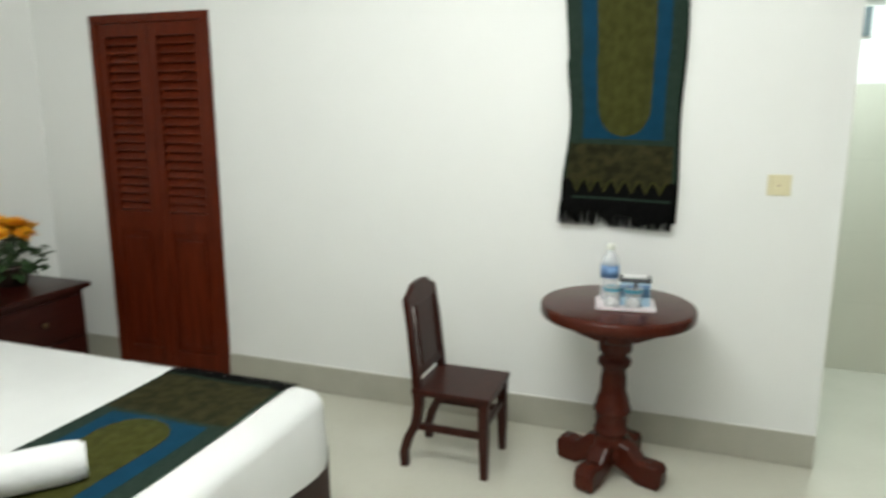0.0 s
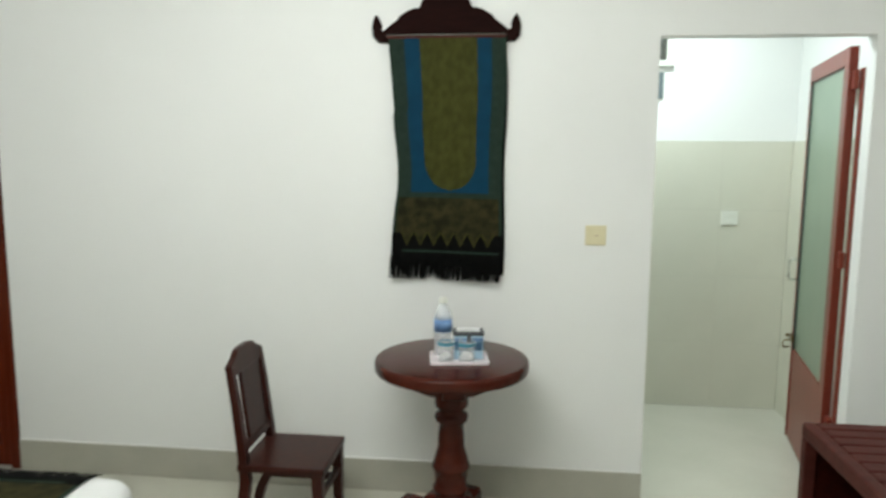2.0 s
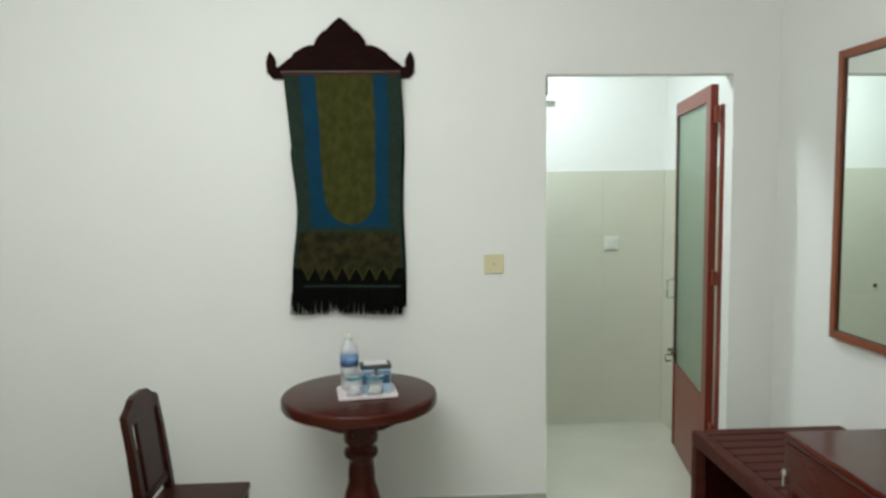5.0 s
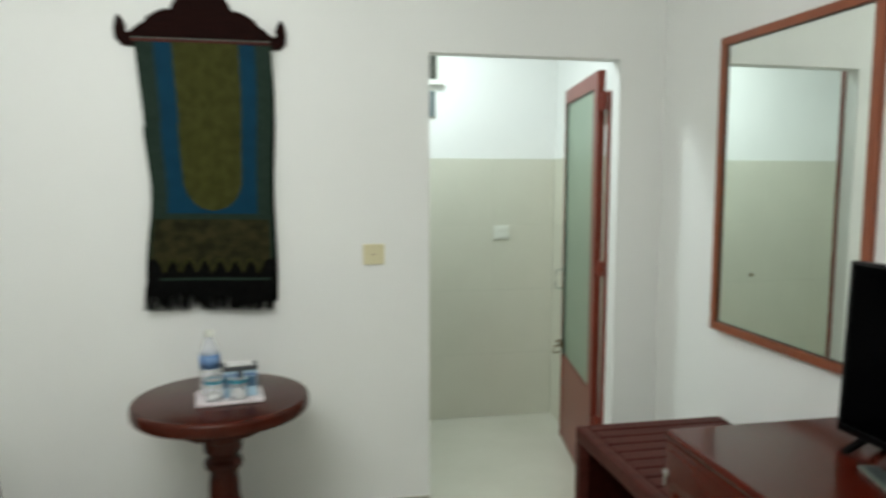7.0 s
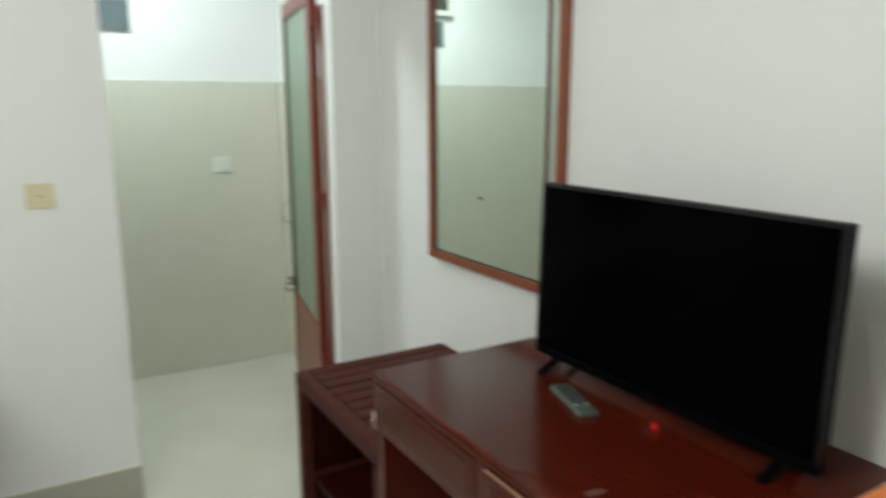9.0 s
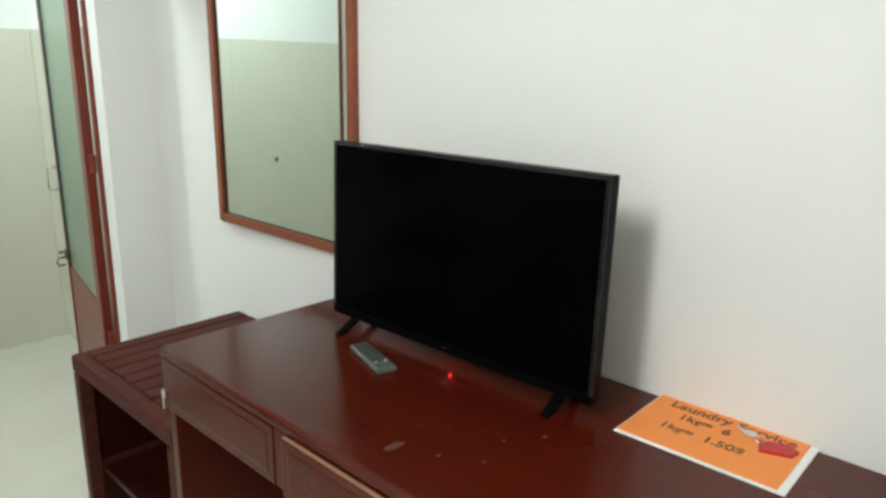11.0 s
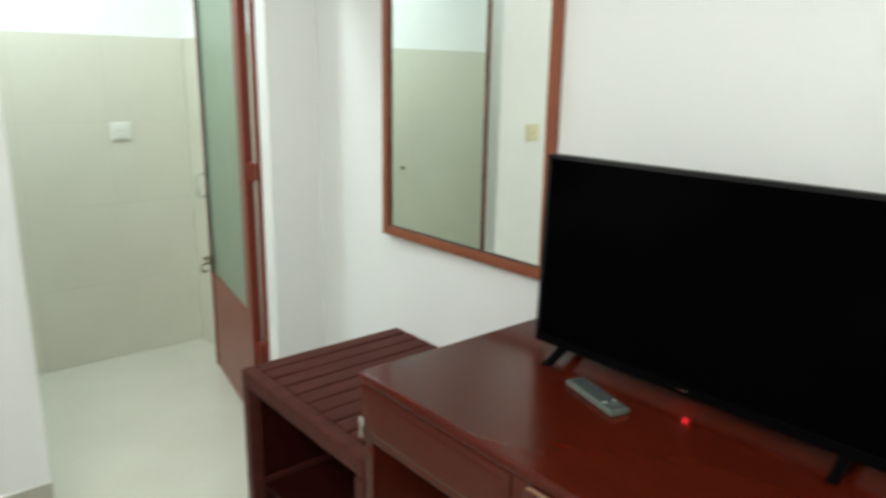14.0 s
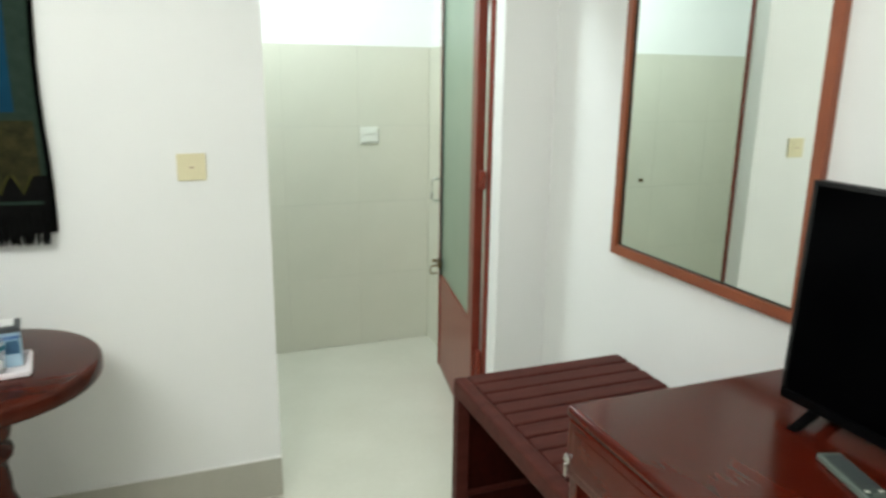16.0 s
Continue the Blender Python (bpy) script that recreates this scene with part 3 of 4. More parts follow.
part("cap", lathe([(0.015, 0.218), (0.0155, 0.222), (0.0155, 0.238), (0.013, 0.242)], 20), WHITE_PLASTIC, bottle, "white cap", True)
carton = thing("sachet_box", "blue and white card box with a dark rim and white paper", "box", pose(-0.760, -0.335, TH + 0.006, 0, 0, 8) @ Matrix.Diagonal((1.02, 0.95, 0.81, 1)))
part("card_body", box(-0.056, 0.056, -0.035, 0.035, 0.0, 0.128, 0.002, 1), PALE_BLUE, carton)
part("rim", box(-0.060, 0.060, -0.039, 0.039, 0.118, 0.138, 0.002, 1), DARK_CARD, carton, "dark rim")
part("paper_top", box(-0.046, 0.046, -0.028, 0.028, 0.138, 0.142, 0.001, 1), WHITE_PAPER, carton, "white paper")
part("stripe", box(-0.008, 0.008, -0.0375, -0.035, 0.0, 0.118), DARK_CARD, carton)
for x in (-0.032, 0.032):
    part("printed_field", box(x - 0.021, x + 0.021, -0.0370, -0.035, 0.045, 0.090), DEEP_BLUE, carton, "deep blue print")
part("blue_band", box(-0.056, -0.009, -0.0366, -0.035, 0.094, 0.106), BLUE_LABEL, carton)
part("blue_band", box(0.009, 0.056, -0.0366, -0.035, 0.094, 0.106), BLUE_LABEL, carton)


def crumple(name, x, y, z, r, seed, label, category, mat):
    bm = bmesh.new()
    bmesh.ops.create_icosphere(bm, subdivisions=3, radius=r)
    for v in bm.verts:
        n = noise.noise(v.co * (2.2 / r) + Vector((seed, seed, seed)))
        v.co *= 1 + 0.35 * n
        v.co.z = max(v.co.z * 0.8, -r * 0.55)
    low = min(v.co.z for v in bm.verts)
    ob = part(name, bm, mat, None, label, False, pose(x, y, z - low))
    tagged(ob, label, category)


def drinking_glass(x, y):
    g = thing("drinking_glass", "clear drinking glass with a teal band on the tray", "glass", pose(x, y, TH + 0.006) @ Matrix.Diagonal((1.15, 1.15, 0.97, 1)), "glasses on the tray")
    part("glass_wall", lathe([(0.024, 0.0), (0.027, 0.003), (0.031, 0.092), (0.0295, 0.092), (0.0255, 0.006), (0.020, 0.005)], 24), THIN_GLASS, g, "", True)
    band = lathe([(0.0305, 0.070), (0.0312, 0.082)], 24)
    bmesh.ops.delete(band, geom=[f for f in band.faces if len(f.verts) > 4], context="FACES")
    part("teal_band", band, TEAL, g, "teal painted band", True)


drinking_glass(-0.842, -0.400)
drinking_glass(-0.760, -0.402)
crumple("crumpled_tissue", -0.842, -0.400, TH + 0.012, 0.022, 3.0, "crumpled white paper tissue inside a drinking glass", "tissue", WHITE_PAPER)
crumple("crumpled_tissue", -0.760, -0.402, TH + 0.012, 0.025, 9.0, "crumpled white paper tissue inside a drinking glass", "tissue", WHITE_PAPER)

# ---- chair ----
chair = thing("wooden_chair", "small dark-stained wooden chair with a solid seat, facing the table", "chair", pose(-1.466, -0.432, 0) @ Matrix.Diagonal((1, 1, 1.02, 1)))
SZ = 0.360
part("seat", box(-0.165, 0.178, -0.172, 0.168, SZ - 0.026, SZ, 0.007), CHAIR_WOOD, chair)
for y in (-0.145, 0.145):
    part("leg", sweep([(0.155, y, 0.0), (0.152, y, 0.15), (0.150, y, SZ - 0.026)], [(0.015, 0.015), (0.019, 0.019), (0.021, 0.021)]), CHAIR_WOOD, chair)
    part("back_leg", sweep([(-0.205, y, 0.0), (-0.208, y, 0.06), (-0.188, y, 0.13), (-0.150, y, 0.205), (-0.138, y, 0.29), (-0.148, y, 0.40), (-0.170, y, 0.60), (-0.190, y, 0.735)],
                          [(0.016, 0.016), (0.018, 0.017), (0.020, 0.018), (0.020, 0.018), (0.020, 0.018), (0.017, 0.017), (0.015, 0.016), (0.013, 0.015)]), CHAIR_WOOD, chair)
    part("side_stretcher", box(-0.150, 0.150, y - 0.010, y + 0.010, 0.175, 0.205, 0.003), CHAIR_WOOD, chair)
part("front_stretcher", box(0.140, 0.160, -0.135, 0.135, 0.215, 0.240, 0.003), CHAIR_WOOD, chair)
part("apron", box(0.140, 0.160, -0.135, 0.135, SZ - 0.062, SZ - 0.026, 0.003), CHAIR_WOOD, chair)
tilt = pose(-0.150, 0, 0.40, 0, -7, 0)
part("lower_rail", box(-0.012, 0.012, -0.130, 0.130, 0.0, 0.030, 0.003, 2, tilt), CHAIR_WOOD, chair)
part("splat", box(-0.008, 0.008, -0.068, 0.116, 0.030, 0.305, 0.003, 2, tilt), CHAIR_WOOD, chair, "solid centre splat")
crest = extrude_outline([(-0.160, 0.0), (-0.160, 0.045), (-0.110, 0.066), (-0.075, 0.088), (-0.04, 0.094), (0.04, 0.094), (0.075, 0.088), (0.110, 0.066), (0.160, 0.045), (0.160, 0.0)], 0.024, 0.004)
part("crest_rail", crest, CHAIR_WOOD, chair, "shaped crest rail", False, pose(-0.150, 0, 0.40, 0, -7, 0) @ pose(-0.012, 0, 0.297, 0, 0, 90))

# ---- bed ----
bed = thing("bed", "bed with a smooth white cover over a dark wooden frame", "bed", pose(-2.93, -2.05, 0))
cover = bmesh.new()
R = 0.09
HX, HY, TOP = 1.195, 0.975, 0.555
profile_drop = 0.26
steps_out = [(-R, 0.0)] + [(-R + R * math.sin(a), -R * 0.55 * (1 - math.cos(a))) for a in (0.4, 0.8, 1.2, math.pi / 2)] + [(0.004, -0.12), (0.010, -0.18), (0.014, -0.23), (0.012, -profile_drop)]


def rounded(px, py, out):
    r = 0.10
    cx, cy = max(-HX + r, min(HX - r, px)), max(-HY + r, min(HY - r, py))
    d = Vector((px - cx, py - cy))
    if d.length < 1e-6:
        return None
    return Vector((cx, cy)) + d.normalized() * (r + out)


outline_pts = []
per = 160
for k in range(per):
    a = 2 * math.pi * k / per
    c, s = math.cos(a), math.sin(a)
    q = 1 / max(abs(c) / HX, abs(s) / HY)
    outline_pts.append((c * q, s * q))
rings = []
for out, dz in steps_out:
    ring = []
    for k, (px, py) in enumerate(outline_pts):
        p = rounded(px, py, out)
        sway = 0.0 if dz > -0.1 else 0.010 * math.sin(k * 0.55) + 0.006 * math.sin(k * 1.3 + 1)
        p = p * (1 + sway * 0.6)
        ring.append(cover.verts.new((p.x, p.y, TOP + dz + (0.006 * math.sin(k * 0.7) if dz < -0.25 else 0))))
    rings.append(ring)
for a, b in zip(rings, rings[1:]):
    for k in range(per):
        cover.faces.new((a[k], a[(k + 1) % per], b[(k + 1) % per], b[k]))
cover.faces.new(rings[0])
part("bed_cover", cover, SHEET, bed, "smooth white cotton cover", True)
part("mattress", box(-HX + 0.03, HX - 0.03, -HY + 0.03, HY - 0.03, 0.30, TOP - 0.06, 0.03), SHEET, bed)
part("side_rail", box(-HX + 0.02, HX - 0.05, HY - 0.055, HY - 0.02, 0.14, 0.33, 0.004), RED_WOOD, bed)
part("side_rail", box(-HX + 0.02, HX - 0.05, -HY + 0.02, -HY + 0.055, 0.14, 0.33, 0.004), RED_WOOD, bed)
part("end_board", box(HX - 0.05, HX - 0.015, -HY + 0.02, HY - 0.02, 0.10, 0.33, 0.004), RED_WOOD, bed, "red-brown foot board")
part("slat_base", box(-HX + 0.02, HX - 0.05, -HY + 0.055, HY - 0.055, 0.27, 0.30), RED_WOOD, bed)
for x in (-HX + 0.06, HX - 0.06):
    for y in (-HY + 0.06, HY - 0.06):
        part("leg", box(x - 0.035, x + 0.035, y - 0.035, y + 0.035, 0, 0.27, 0.004), RED_WOOD, bed)

runner = thing("bed_runner", "green, blue and gold woven runner across the white bed", "bed runner", pose(-2.118, -2.05, TOP))


def lay(u, s, lift):
    y = 0.985 - s
    z = 0.004 + lift
    over = abs(y) - (HY - R)
    if over > 0:
        z -= 0.25 * over * over / R
    x = 0.255 - 0.51 * u
    return Vector((x + 0.008 * math.sin(s * 3) + 0.03 * (s - 0.9) * 0.5, y, z + 0.0015 * math.sin(u * 9 + s * 6) + 0.0015))


woven(runner, lay, 1.97, True, rng)

towel = thing("rolled_towel", "white terry towel rolled up on the bed runner", "towel", pose(-2.245, -2.10, TOP + 0.060, 0, 0, 49))
spiral = []
for k in range(73):
    a = k / 72 * 2 * math.pi * 3
    r = 0.018 + 0.036 * k / 72
    spiral.append((r * math.cos(a), r * math.sin(a)))
prof = [(0.010, -0.292), (0.040, -0.300), (0.052, -0.290), (0.056, -0.26), (0.056, 0.26), (0.052, 0.290), (0.040, 0.300), (0.010, 0.292)]
lat = lathe(prof, 40)
bmesh.ops.transform(lat, verts=lat.verts, matrix=pose(0, 0, 0, 0, 90, 0))
part("towel_body", lat, TOWEL, towel, "", True)
sp = bmesh.new()
for (ax, ay), (bx, by) in zip(spiral, spiral[1:]):
    v = [sp.verts.new(p) for p in ((0.296, ax, ay), (0.296, bx, by), (0.304, bx * 0.97, by * 0.97), (0.304, ax * 0.97, ay * 0.97))]
    sp.faces.new(v)
part("rolled_end", sp, TOWEL, towel)

# ---- nightstand and flowers ----
night = thing("nightstand", "dark red-brown wooden nightstand beside the bed", "nightstand", pose(-3.94, -0.62, 0))
part("top", box(-0.29, 0.30, -0.32, 0.29, 0.572, 0.600, 0.006), RED_WOOD, night)
part("body", box(-0.27, 0.262, -0.29, 0.262, 0.06, 0.560, 0.004), RED_WOOD, night)
part("moulding", box(-0.28, 0.275, -0.30, 0.275, 0.560, 0.572, 0.003), RED_WOOD, night)
part("plinth", box(-0.26, 0.25, -0.28, 0.25, 0.0, 0.06, 0.003), RED_WOOD, night)
for z0, z1 in ((0.33, 0.54), (0.09, 0.31)):
    d = part("drawer", box(0.262, 0.276, -0.27, 0.242, z0, z1, 0.004), RED_WOOD, night)
    part("knob", lathe([(0.006, 0.0), (0.006, 0.012), (0.014, 0.018), (0.014, 0.024), (0.006, 0.028)], 16), OLD_BRASS, d, "", True, pose(0.276, -0.014, (z0 + z1) / 2, 0, 90, 0))
plant = thing("flower_pot", "potted orange flowers with dark green leaves on the nightstand", "flowers", pose(-3.96, -0.545, 0.600) @ Matrix.Diagonal((1.35, 1.35, 1.12, 1)))
part("pot", lathe([(0.045, 0.0), (0.052, 0.004), (0.068, 0.085), (0.072, 0.09), (0.070, 0.098), (0.058, 0.098)], 24), POT_MAT, plant, "dark pot", True)
fol = bmesh.new()
frng = random.Random(9)
for k in range(110):
    a, up = frng.uniform(0, 6.283), frng.uniform(0.06, 0.24)
    r = frng.uniform(0.02, 0.11) * (1.15 - up)
    c = Vector((r * math.cos(a), r * math.sin(a), up))
    m = Matrix.Translation(c) @ Euler((frng.uniform(-0.9, 0.9), frng.uniform(-0.9, 0.9), a)).to_matrix().to_4x4()
    L, Wd = frng.uniform(0.045, 0.075), frng.uniform(0.012, 0.02)
    v = [fol.verts.new(m @ Vector(p)) for p in ((0, 0, 0), (L * 0.5, Wd, 0.006), (L, 0, -0.008), (L * 0.5, -Wd, 0.006))]
    fol.faces.new(v)
for k in range(12):
    a = frng.uniform(0, 6.283)
    r = frng.uniform(0.01, 0.07)
    tube([(0.2 * r * math.cos(a), 0.2 * r * math.sin(a), 0.05), (0.7 * r * math.cos(a), 0.7 * r * math.sin(a), 0.15), (r * math.cos(a), r * math.sin(a), 0.26)], 0.003, 5, fol)
part("foliage", fol, LEAF, plant, "dark green leaves")
for k in range(15):
    a, r = k * 2.4, 0.095 * math.sqrt((k + 0.5) / 15)
    c = Vector((r * math.cos(a), r * math.sin(a), 0.335 - r * 0.9 + frng.uniform(-0.03, 0.02)))
    fl = bmesh.new()
    lean = Euler((-1.2 * c.y * 6, 1.2 * c.x * 6, frng.uniform(0, 3))).to_matrix().to_4x4()
    for ring_i, (n, L, rise) in enumerate(((10, 0.056, 0.010), (9, 0.044, 0.026), (7, 0.028, 0.036))):
        for j in range(n):
            m = Matrix.Translation(c) @ lean @ Matrix.Rotation(2 * math.pi * (j + 0.5 * ring_i) / n, 4, "Z")
            v = [fl.verts.new(m @ Vector(p)) for p in ((0.002, 0, 0), (L * 0.55, L * 0.32, rise * 0.7), (L, 0.0, rise), (L * 0.55, -L * 0.32, rise * 0.7))]
            fl.faces.new(v)
    part("bloom", fl, PETAL, plant, "orange bloom")

# ---- mirror ----
mirror = thing("wall_mirror", "tall wall mirror in a reddish wooden frame", "mirror", pose(EAST, -1.225, 0, 0, 0, 0.64) @ pose(0, 1.225, 0))
MY0, MY1, MZ0, MZ1 = -1.225, -0.470, 0.960, 2.064
F = 0.030
part("frame_side", box(-0.022, 0, MY0, MY0 + F, MZ0, MZ1, 0.003), MIRROR_WOOD, mirror)
part("frame_side", box(-0.022, 0, MY1 - F, MY1, MZ0, MZ1, 0.003), MIRROR_WOOD, mirror)
part("frame_rail", box(-0.022, 0, MY0 + F, MY1 - F, MZ0, MZ0 + F, 0.003), MIRROR_WOOD, mirror)
part("frame_rail", box(-0.022, 0, MY0 + F, MY1 - F, MZ1 - F, MZ1, 0.003), MIRROR_WOOD, mirror)
# Dark strips paint the frame's inner side reflected at the glass edge.
for name, y0, y1, z0, z1 in (("reflection_strip", MY1 - F - 0.009, MY1 - F, MZ0 + F, MZ1 - F), ("reflection_strip", MY0 + F, MY0 + F + 0.004, MZ0 + F, MZ1 - F),
                             ("reflection_strip", MY0 + F + 0.004, MY1 - F - 0.009, MZ0 + F, MZ0 + F + 0.005), ("reflection_strip", MY0 + F + 0.004, MY1 - F - 0.009, MZ1 - F - 0.005, MZ1 - F)):
    part(name, box(-0.0125, -0.0102, y0, y1, z0, z1), EDGE_REFLECTION, mirror, "dark strip painted as the frame reflection along the glass edge")
part("mirror_glass", box(-0.010, -0.002, MY0 + F, MY1 - F, MZ0 + F, MZ1 - F), MIRROR_GLASS, mirror, "silvered mirror glass")

# ---- luggage rack ----
RZ = 0.620
rack = thing("luggage_rack", "low brown wooden luggage rack with slatted top beside the desk", "luggage rack", pose(0, 0, 0))
RX0, RX1, RY0, RY1 = 0.462, 1.057, -1.195, -0.520
part("front_rail", box(RX0, RX0 + 0.045, RY0, RY1, RZ - 0.058, RZ, 0.013, 3), RACK_WOOD, rack)
part("back_rail", box(RX1 - 0.075, RX1 - 0.035, RY0, RY1, RZ - 0.075, RZ - 0.028, 0.004), RACK_WOOD, rack)
part("end_rail", box(RX0 + 0.045, RX1 - 0.075, RY1 - 0.040, RY1 - 0.004, RZ - 0.075, RZ - 0.028, 0.004), RACK_WOOD, rack)
part("end_rail", box(RX0 + 0.045, RX1 - 0.075, RY0 + 0.004, RY0 + 0.040, RZ - 0.075, RZ - 0.028, 0.004), RACK_WOOD, rack)
for k in range(10):
    y1 = RY1 - k * 0.0675
    part("slat", box(RX0 + 0.0455, RX1, y1 - 0.0605, y1, RZ - 0.028, RZ - 0.001, 0.008, 3), RACK_WOOD, rack)
for x in (RX0, RX1 - 0.075):
    for y in (RY1 - 0.045, RY0):
        part("leg", box(x + 0.002, x + 0.043, y + 0.002, y + 0.043, 0, RZ - 0.059 if x == RX0 else RZ - 0.076, 0.004), RACK_WOOD, rack)
part("low_stretcher", box(RX0 + 0.043, RX1 - 0.075, RY1 - 0.036, RY1 - 0.012, 0.20, 0.24, 0.003), RACK_WOOD, rack)
part("low_stretcher", box(RX0 + 0.043, RX1 - 0.075, RY0 + 0.012, RY0 + 0.036, 0.20, 0.24, 0.003), RACK_WOOD, rack)
# Inner boards use darker wood to put the cavity's shade into the colour.
part("side_board", box(RX0 + 0.045, RX1 - 0.076, RY1 - 0.030, RY1 - 0.012, 0.24, RZ - 0.076), RED_WOOD, rack)
part("back_board", box(RX1 - 0.070, RX1 - 0.055, RY0 + 0.045, RY1 - 0.045, 0.02, RZ - 0.076), RED_WOOD, rack)
part("side_board", box(RX0 + 0.045, RX1 - 0.076, RY1 - 0.030, RY1 - 0.012, 0.02, 0.20), RED_WOOD, rack)
part("low_shelf", box(RX0 + 0.045, RX1 - 0.08, RY0 + 0.04, RY1 - 0.04, 0.205, 0.225, 0.003), RED_WOOD, rack)

# ---- desk ----
DZ, DX0, DX1, DY0, DY1 = 0.860, 0.438, 1.0585, -2.860, -1.212
desk = thing("desk", "long glossy red-brown wooden desk with drawers against the wall", "desk", pose(0, 0, 0))
part("desktop", box(DX0, DX1, DY0, DY1, DZ - 0.026, DZ, 0.011, 4), DESK_WOOD, desk, "glossy red-brown top")
part("side_panel", box(DX0 + 0.012, DX1 - 0.01, DY1 - 0.040, DY1 - 0.010, 0.0, DZ - 0.026, 0.003), DESK_WOOD, desk)
part("side_panel", box(DX0 + 0.012, DX1 - 0.01, DY0 + 0.010, DY0 + 0.040, 0.0, DZ - 0.026, 0.003), DESK_WOOD, desk)
# Back panel and drawer bottom: darker wood paints in the shade underneath.
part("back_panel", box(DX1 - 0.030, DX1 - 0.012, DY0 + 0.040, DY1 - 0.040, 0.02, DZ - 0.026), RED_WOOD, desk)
part("apron_rail", box(DX0 + 0.030, DX0 + 0.05, DY0 + 0.040, DY1 - 0.040, 0.690, 0.704, 0.003), DESK_WOOD, desk)
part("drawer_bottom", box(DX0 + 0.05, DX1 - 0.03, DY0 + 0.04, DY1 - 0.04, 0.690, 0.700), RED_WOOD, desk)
for y1, y0, out, pale in ((-1.222, -1.690, 0.006, False), (-1.735, -2.270, 0.018, True), (-2.290, -2.820, 0.006, False)):
    d = part("drawer", box(DX0 + 0.008 - out, DX0 + 0.030, y0, y1, 0.706, DZ - 0.0272, 0.003), DESK_WOOD, desk)
    part("raised_field", box(DX0 + 0.0068 - out, DX0 + 0.012 - out, y0 + 0.020, y1 - 0.020, 0.724, DZ - 0.045, 0.004), DESK_WOOD, d)
    if pale:
        part("worn_edge", box(DX0 + 0.009 - out, DX0 - 0.0015, y0 + 0.003, y1 - 0.003, DZ - 0.0272, DZ - 0.0255), PALE_EDGE, d, "pale worn top edge")
part("divider", box(DX0 + 0.004, DX0 + 0.030, -1.733, -1.692, 0.706, DZ - 0.026, 0.002), DESK_WOOD, desk)
catch = part("key_lock", lathe([(0.011, 0.0), (0.011, 0.006), (0.006, 0.009)], 16), CHROME, desk, "small metal lock with its key", False, pose(DX0 + 0.002, -1.231, 0.745, 0, -90, 0))
part("key_shank", box(-0.040, -0.010, -0.003, 0.004, 0.005, 0.008, 0.001, 1), CHROME, catch)

# ---- television ----
TVY0, TVY1, TVZ0, TVZ1 = -2.142, -1.374, 0.890, 1.334
tv = thing("television", "black flat-screen television standing on the desk", "television", pose(0.850, -1.758, TVZ0, 0, 1.6, 1.0) @ pose(0, 1.758, 0))
H = TVZ1 - TVZ0
part("housing", box(0.0, 0.028, TVY0, TVY1, 0.0, H, 0.004), BLACK_PLASTIC, tv)
part("rear_bulge", box(0.028, 0.066, TVY0 + 0.10, TVY1 - 0.10, 0.03, H * 0.62, 0.012), BLACK_PLASTIC, tv)
part("screen", box(-0.0012, 0.004, TVY0 + 0.011, TVY1 - 0.011, 0.022, H - 0.011), SCREEN, tv, "black glossy screen")
part("bezel", box(-0.004, 0.0, TVY0, TVY1, 0.0, 0.020, 0.001, 1), BLACK_PLASTIC, tv)
# Top and side bezels take a lighter grey that paints in their highlight.
part("bezel", box(-0.004, 0.0, TVY0, TVY1, H - 0.010, H, 0.001, 1), TV_BEZEL, tv)
part("bezel", box(-0.004, 0.0, TVY0, TVY0 + 0.010, 0.020, H - 0.010, 0.001, 1), TV_BEZEL, tv)
part("bezel", box(-0.004, 0.0, TVY1 - 0.010, TVY1, 0.020, H - 0.010, 0.001, 1), TV_BEZEL, tv)
part("maker_mark", box(-0.0052, -0.004, -1.775, -1.752, 0.007, 0.013), CHROME, tv, "small pale mark")
part("standby_light", lathe([(0.003, -0.004), (0.0035, -0.002), (0.003, 0.0)], 10), LED, tv, "glowing red standby light", False, pose(0.010, -1.772, 0.0))
for y in (-1.455, -2.070):
    foot = part("foot", sweep([(0.012, y, 0.004), (-0.036, y, -0.022), (-0.050, y, -0.0275)], [(0.010, 0.011), (0.010, 0.009), (0.008, 0.010)]), BLACK_PLASTIC, tv)
    part("rear_prong", sweep([(0.020, y - 0.0, 0.004), (0.075, y - 0.0, -0.022), (0.092, y, -0.0325)], [(0.010, 0.011), (0.010, 0.009), (0.008, 0.010)]), BLACK_PLASTIC, foot)

# ---- small things on the desk ----
rem = thing("remote_control", "grey television remote control lying on the desk", "remote control", pose(0.748, -1.632, DZ, 0, 0, -17) @ Matrix.Diagonal((1, 0.90, 0.75, 1)))
part("case", box(-0.023, 0.023, -0.090, 0.090, 0.0, 0.0178, 0.006, 3), GREY_PLASTIC, rem)
part("key_field", box(-0.018, 0.018, -0.050, 0.078, 0.018, 0.0192, 0.0), DARK_RUBBER, rem)
for i in range(8):
    for j in range(3):
        part("button", box(-0.0145 + j * 0.011, -0.0075 + j * 0.011, 0.066 - i * 0.0145 - 0.004, 0.066 - i * 0.0145 + 0.004, 0.0192, 0.0204), DARK_CARD, rem)
part("lower_face", box(-0.018, 0.018, -0.082, -0.052, 0.0176, 0.0190, 0.0), DARK_RUBBER, rem)
part("navigation_ring", lathe([(0.011, 0.0190), (0.011, 0.0202), (0.007, 0.0206)], 20), GREY_PLASTIC, rem, "", True, pose(0, -0.066, 0))
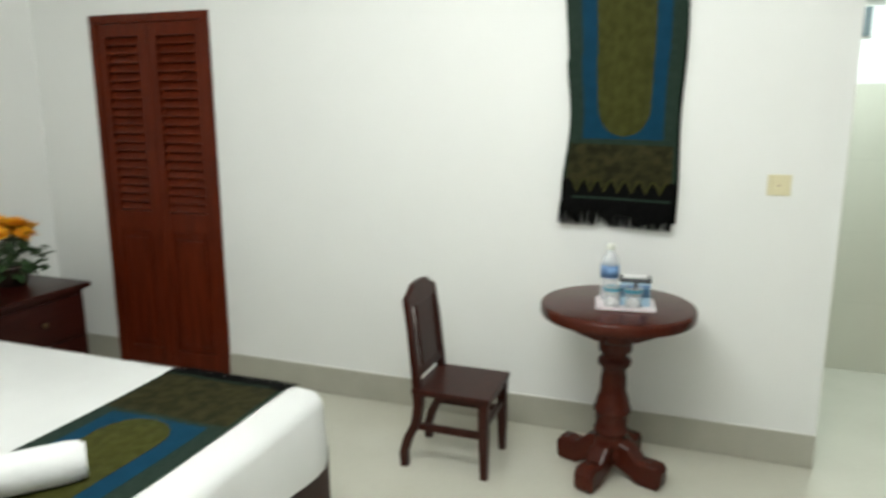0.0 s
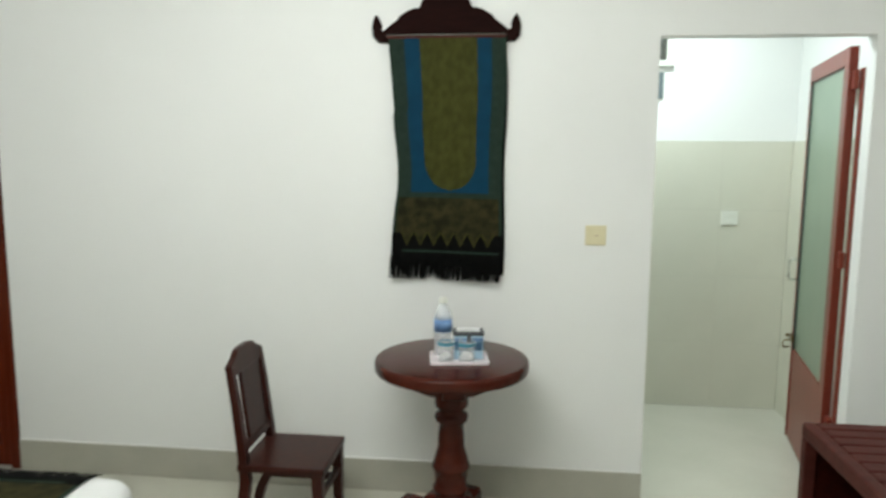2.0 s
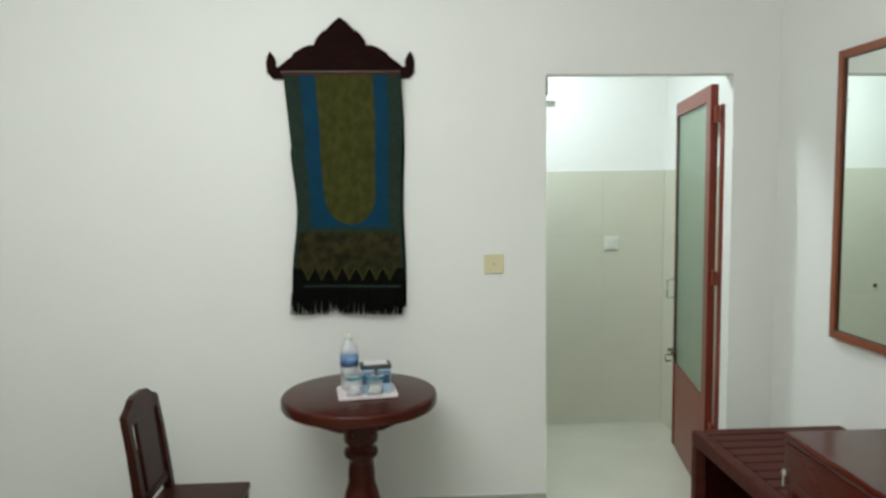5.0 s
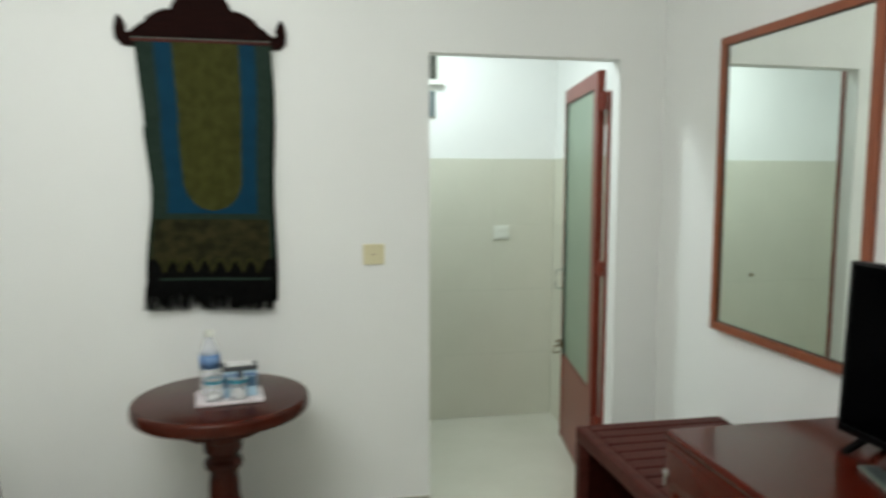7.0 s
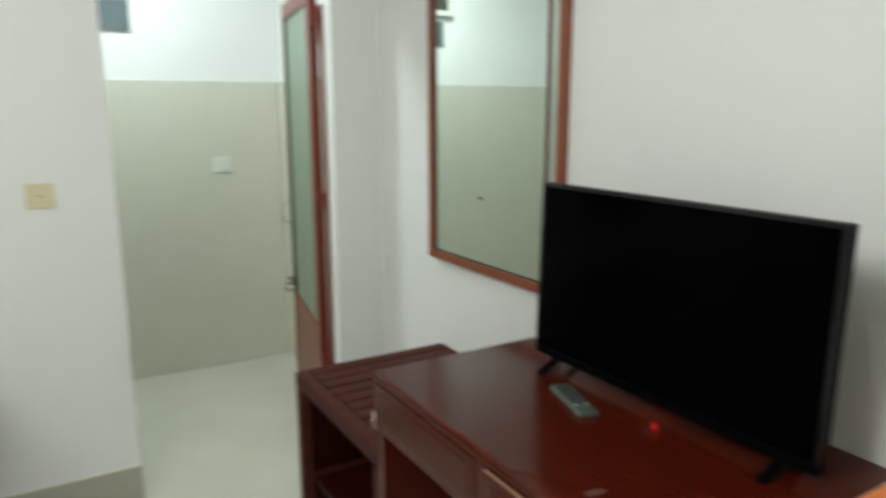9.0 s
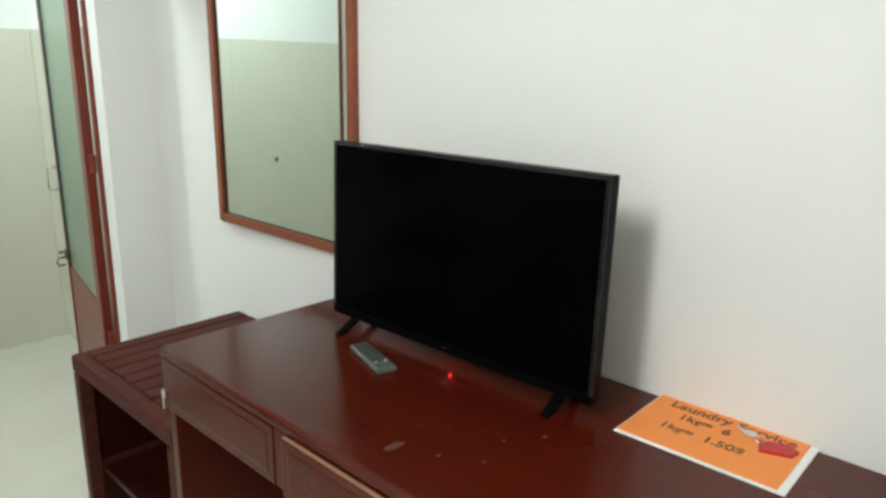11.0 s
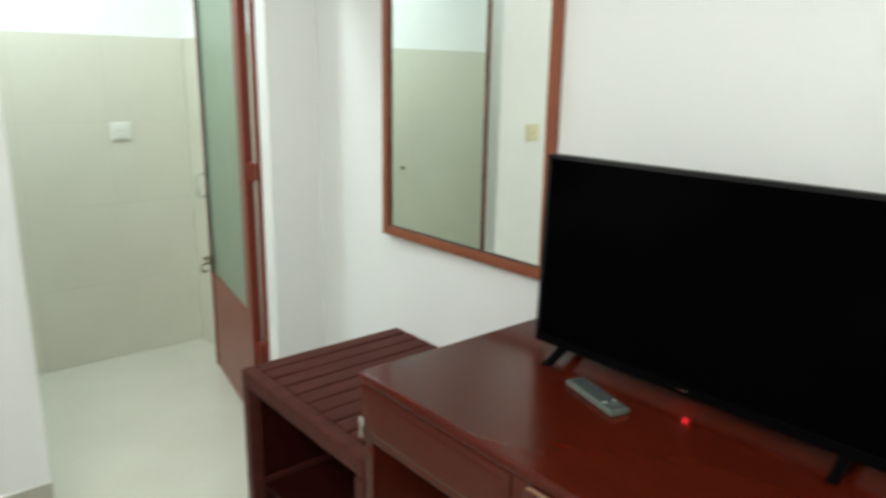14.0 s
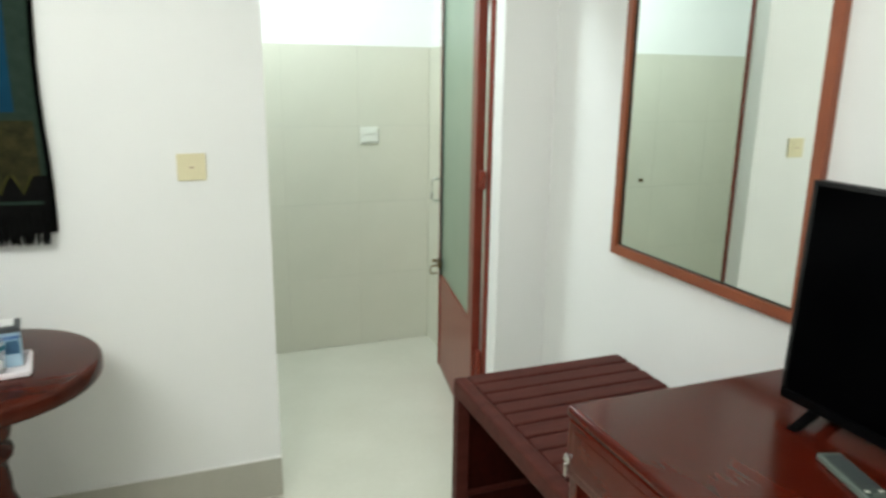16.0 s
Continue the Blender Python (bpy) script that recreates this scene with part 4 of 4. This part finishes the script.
for x, y in ((-0.012, -0.048), (0.012, -0.048)):
    part("pale_button", box(x - 0.004, x + 0.004, y - 0.0025, y + 0.0025, 0.0178, 0.0206), WHITE_PLASTIC, rem, "pale button")

paper = thing("laundry_notice", "orange laundry price notice in a white border on the desk", "notice", pose(0.963, -2.342, DZ + 0.0008, 0, 0, 1))
part("sheet", box(-0.105, 0.105, -0.152, 0.152, 0.0, 0.0014), WHITE_PAPER, paper, "white laminated border")
part("orange_sheet", box(-0.096, 0.103, -0.138, 0.150, 0.0014, 0.0022), ORANGE_PAPER, paper, "orange printed sheet")


def writing(text, size, x, y, parent):
    data = bpy.data.curves.new("lettering", "FONT")
    data.body, data.size, data.extrude = text, size, 0.0002
    data.offset = 0.0006
    tmp = new("lettering_source", data)
    bpy.context.view_layer.update()
    mesh = bpy.data.meshes.new_from_object(tmp.evaluated_get(bpy.context.evaluated_depsgraph_get()))
    bpy.data.objects.remove(tmp)
    mesh.materials.clear()
    mesh.materials.append(INK)
    ob = new("lettering", mesh)
    ob.parent = parent
    ob.matrix_basis = pose(x, y, 0.0026, 0, 0, -90)
    return ob


writing("Laundry Service", 0.037, 0.062, 0.118, paper)
writing("1kg=  6", 0.033, 0.022, 0.085, paper)
writing("1kg=  1.50$", 0.033, -0.030, 0.100, paper)

keys = thing("room_key", "silver key on a ring with a red plastic tag", "key", pose(0.985, -2.400, DZ + 0.003))
tag = extrude_outline([(-0.030, -0.020), (0.024, -0.020), (0.036, 0.0), (0.024, 0.020), (-0.030, 0.020)], 0.005, 0.001)
part("tag", tag, RED_PLASTIC, keys, "red plastic tag", False, pose(0.012, -0.038, 0.0, -90, 0, -70))
part("key_bow", lathe([(0.012, 0.0), (0.013, 0.001), (0.013, 0.003), (0.012, 0.004)], 18), CHROME, keys, "silver key", False, pose(0.034, 0.016, 0.0))
part("key_blade", box(-0.004, 0.004, -0.030, 0.0, 0.0, 0.003, 0.0005, 1, pose(0.030, 0.018, 0.0005, 0, 0, 150)), CHROME, keys)
part("key_ring", tube([(0.020 + 0.011 * math.cos(a * math.pi / 8), -0.004 + 0.011 * math.sin(a * math.pi / 8), 0.004) for a in range(17)], 0.0012, 6), CHROME, keys, "", True)

crng = random.Random(2)
for x, y, s in ((0.527, -1.943, 0.016), (0.746, -2.114, 0.004), (0.942, -2.103, 0.005), (0.68, -2.07, 0.003), (0.60, -2.09, 0.0035), (0.56, -2.02, 0.004)):
    bm = bmesh.new()
    pts = [(s * 1.35 * crng.uniform(0.85, 1.1) * math.cos(k), s * 0.6 * crng.uniform(0.8, 1.1) * math.sin(k)) for k in [i * 0.5236 for i in range(12)]]
    top = bm.faces.new([bm.verts.new((px, py, 0.0012)) for px, py in pts])
    made = bmesh.ops.extrude_face_region(bm, geom=[top])["geom"]
    bmesh.ops.translate(bm, verts=[v for v in made if isinstance(v, bmesh.types.BMVert)], vec=(0, 0, -0.0012))
    tagged(part("paint_fleck", bm, CHIP, None, "", False, pose(x, y, DZ, 0, 0, crng.uniform(-30, 30))), "small pale fleck stuck on the glossy desk top", "fleck", "flecks on the desk")

# ---- wall tiles in the bathroom ----
tile_meshes = {}


def tile_piece(w, h, axis):
    key = (round(w, 3), round(h, 3), axis)
    if key not in tile_meshes:
        bm = box(0, w, -0.004, 0, 0, h, 0.0004, 1) if axis == "x" else box(-0.004, 0, 0, w, 0, h, 0.0004, 1)
        data = bpy.data.meshes.new("tile")
        bmesh.ops.recalc_face_normals(bm, faces=bm.faces)
        bm.to_mesh(data)
        bm.free()
        data.materials.append(BATH_TILE)
        tile_meshes[key] = data
    return tile_meshes[key]


def lay_tiles(owner, axis, start, stop, other):
    tw, th, joint = 0.40, 0.4145, 0.0007
    z = 0.001
    for row in range(4):
        a = stop
        while a - start > 0.02:
            w = min(tw, a - start)
            data = tile_piece(w - joint, th - joint, axis)
            ob = new("tile", data)
            ob.parent = owner
            ob.matrix_basis = pose(a - w, other, z) if axis == "x" else pose(other, a - w, z)
            a -= w
        z += th


lay_tiles(north_bed, "x", BATH_W + 0.01, EAST - 0.016, BATH_N - 0.006)
lay_tiles(east_bed, "y", WALL_T + 0.004, BATH_N - 0.010, EAST - 0.012)
lay_tiles(west_bed, "y", WALL_T + 0.004, BATH_N - 0.010, BATH_W + 0.010)
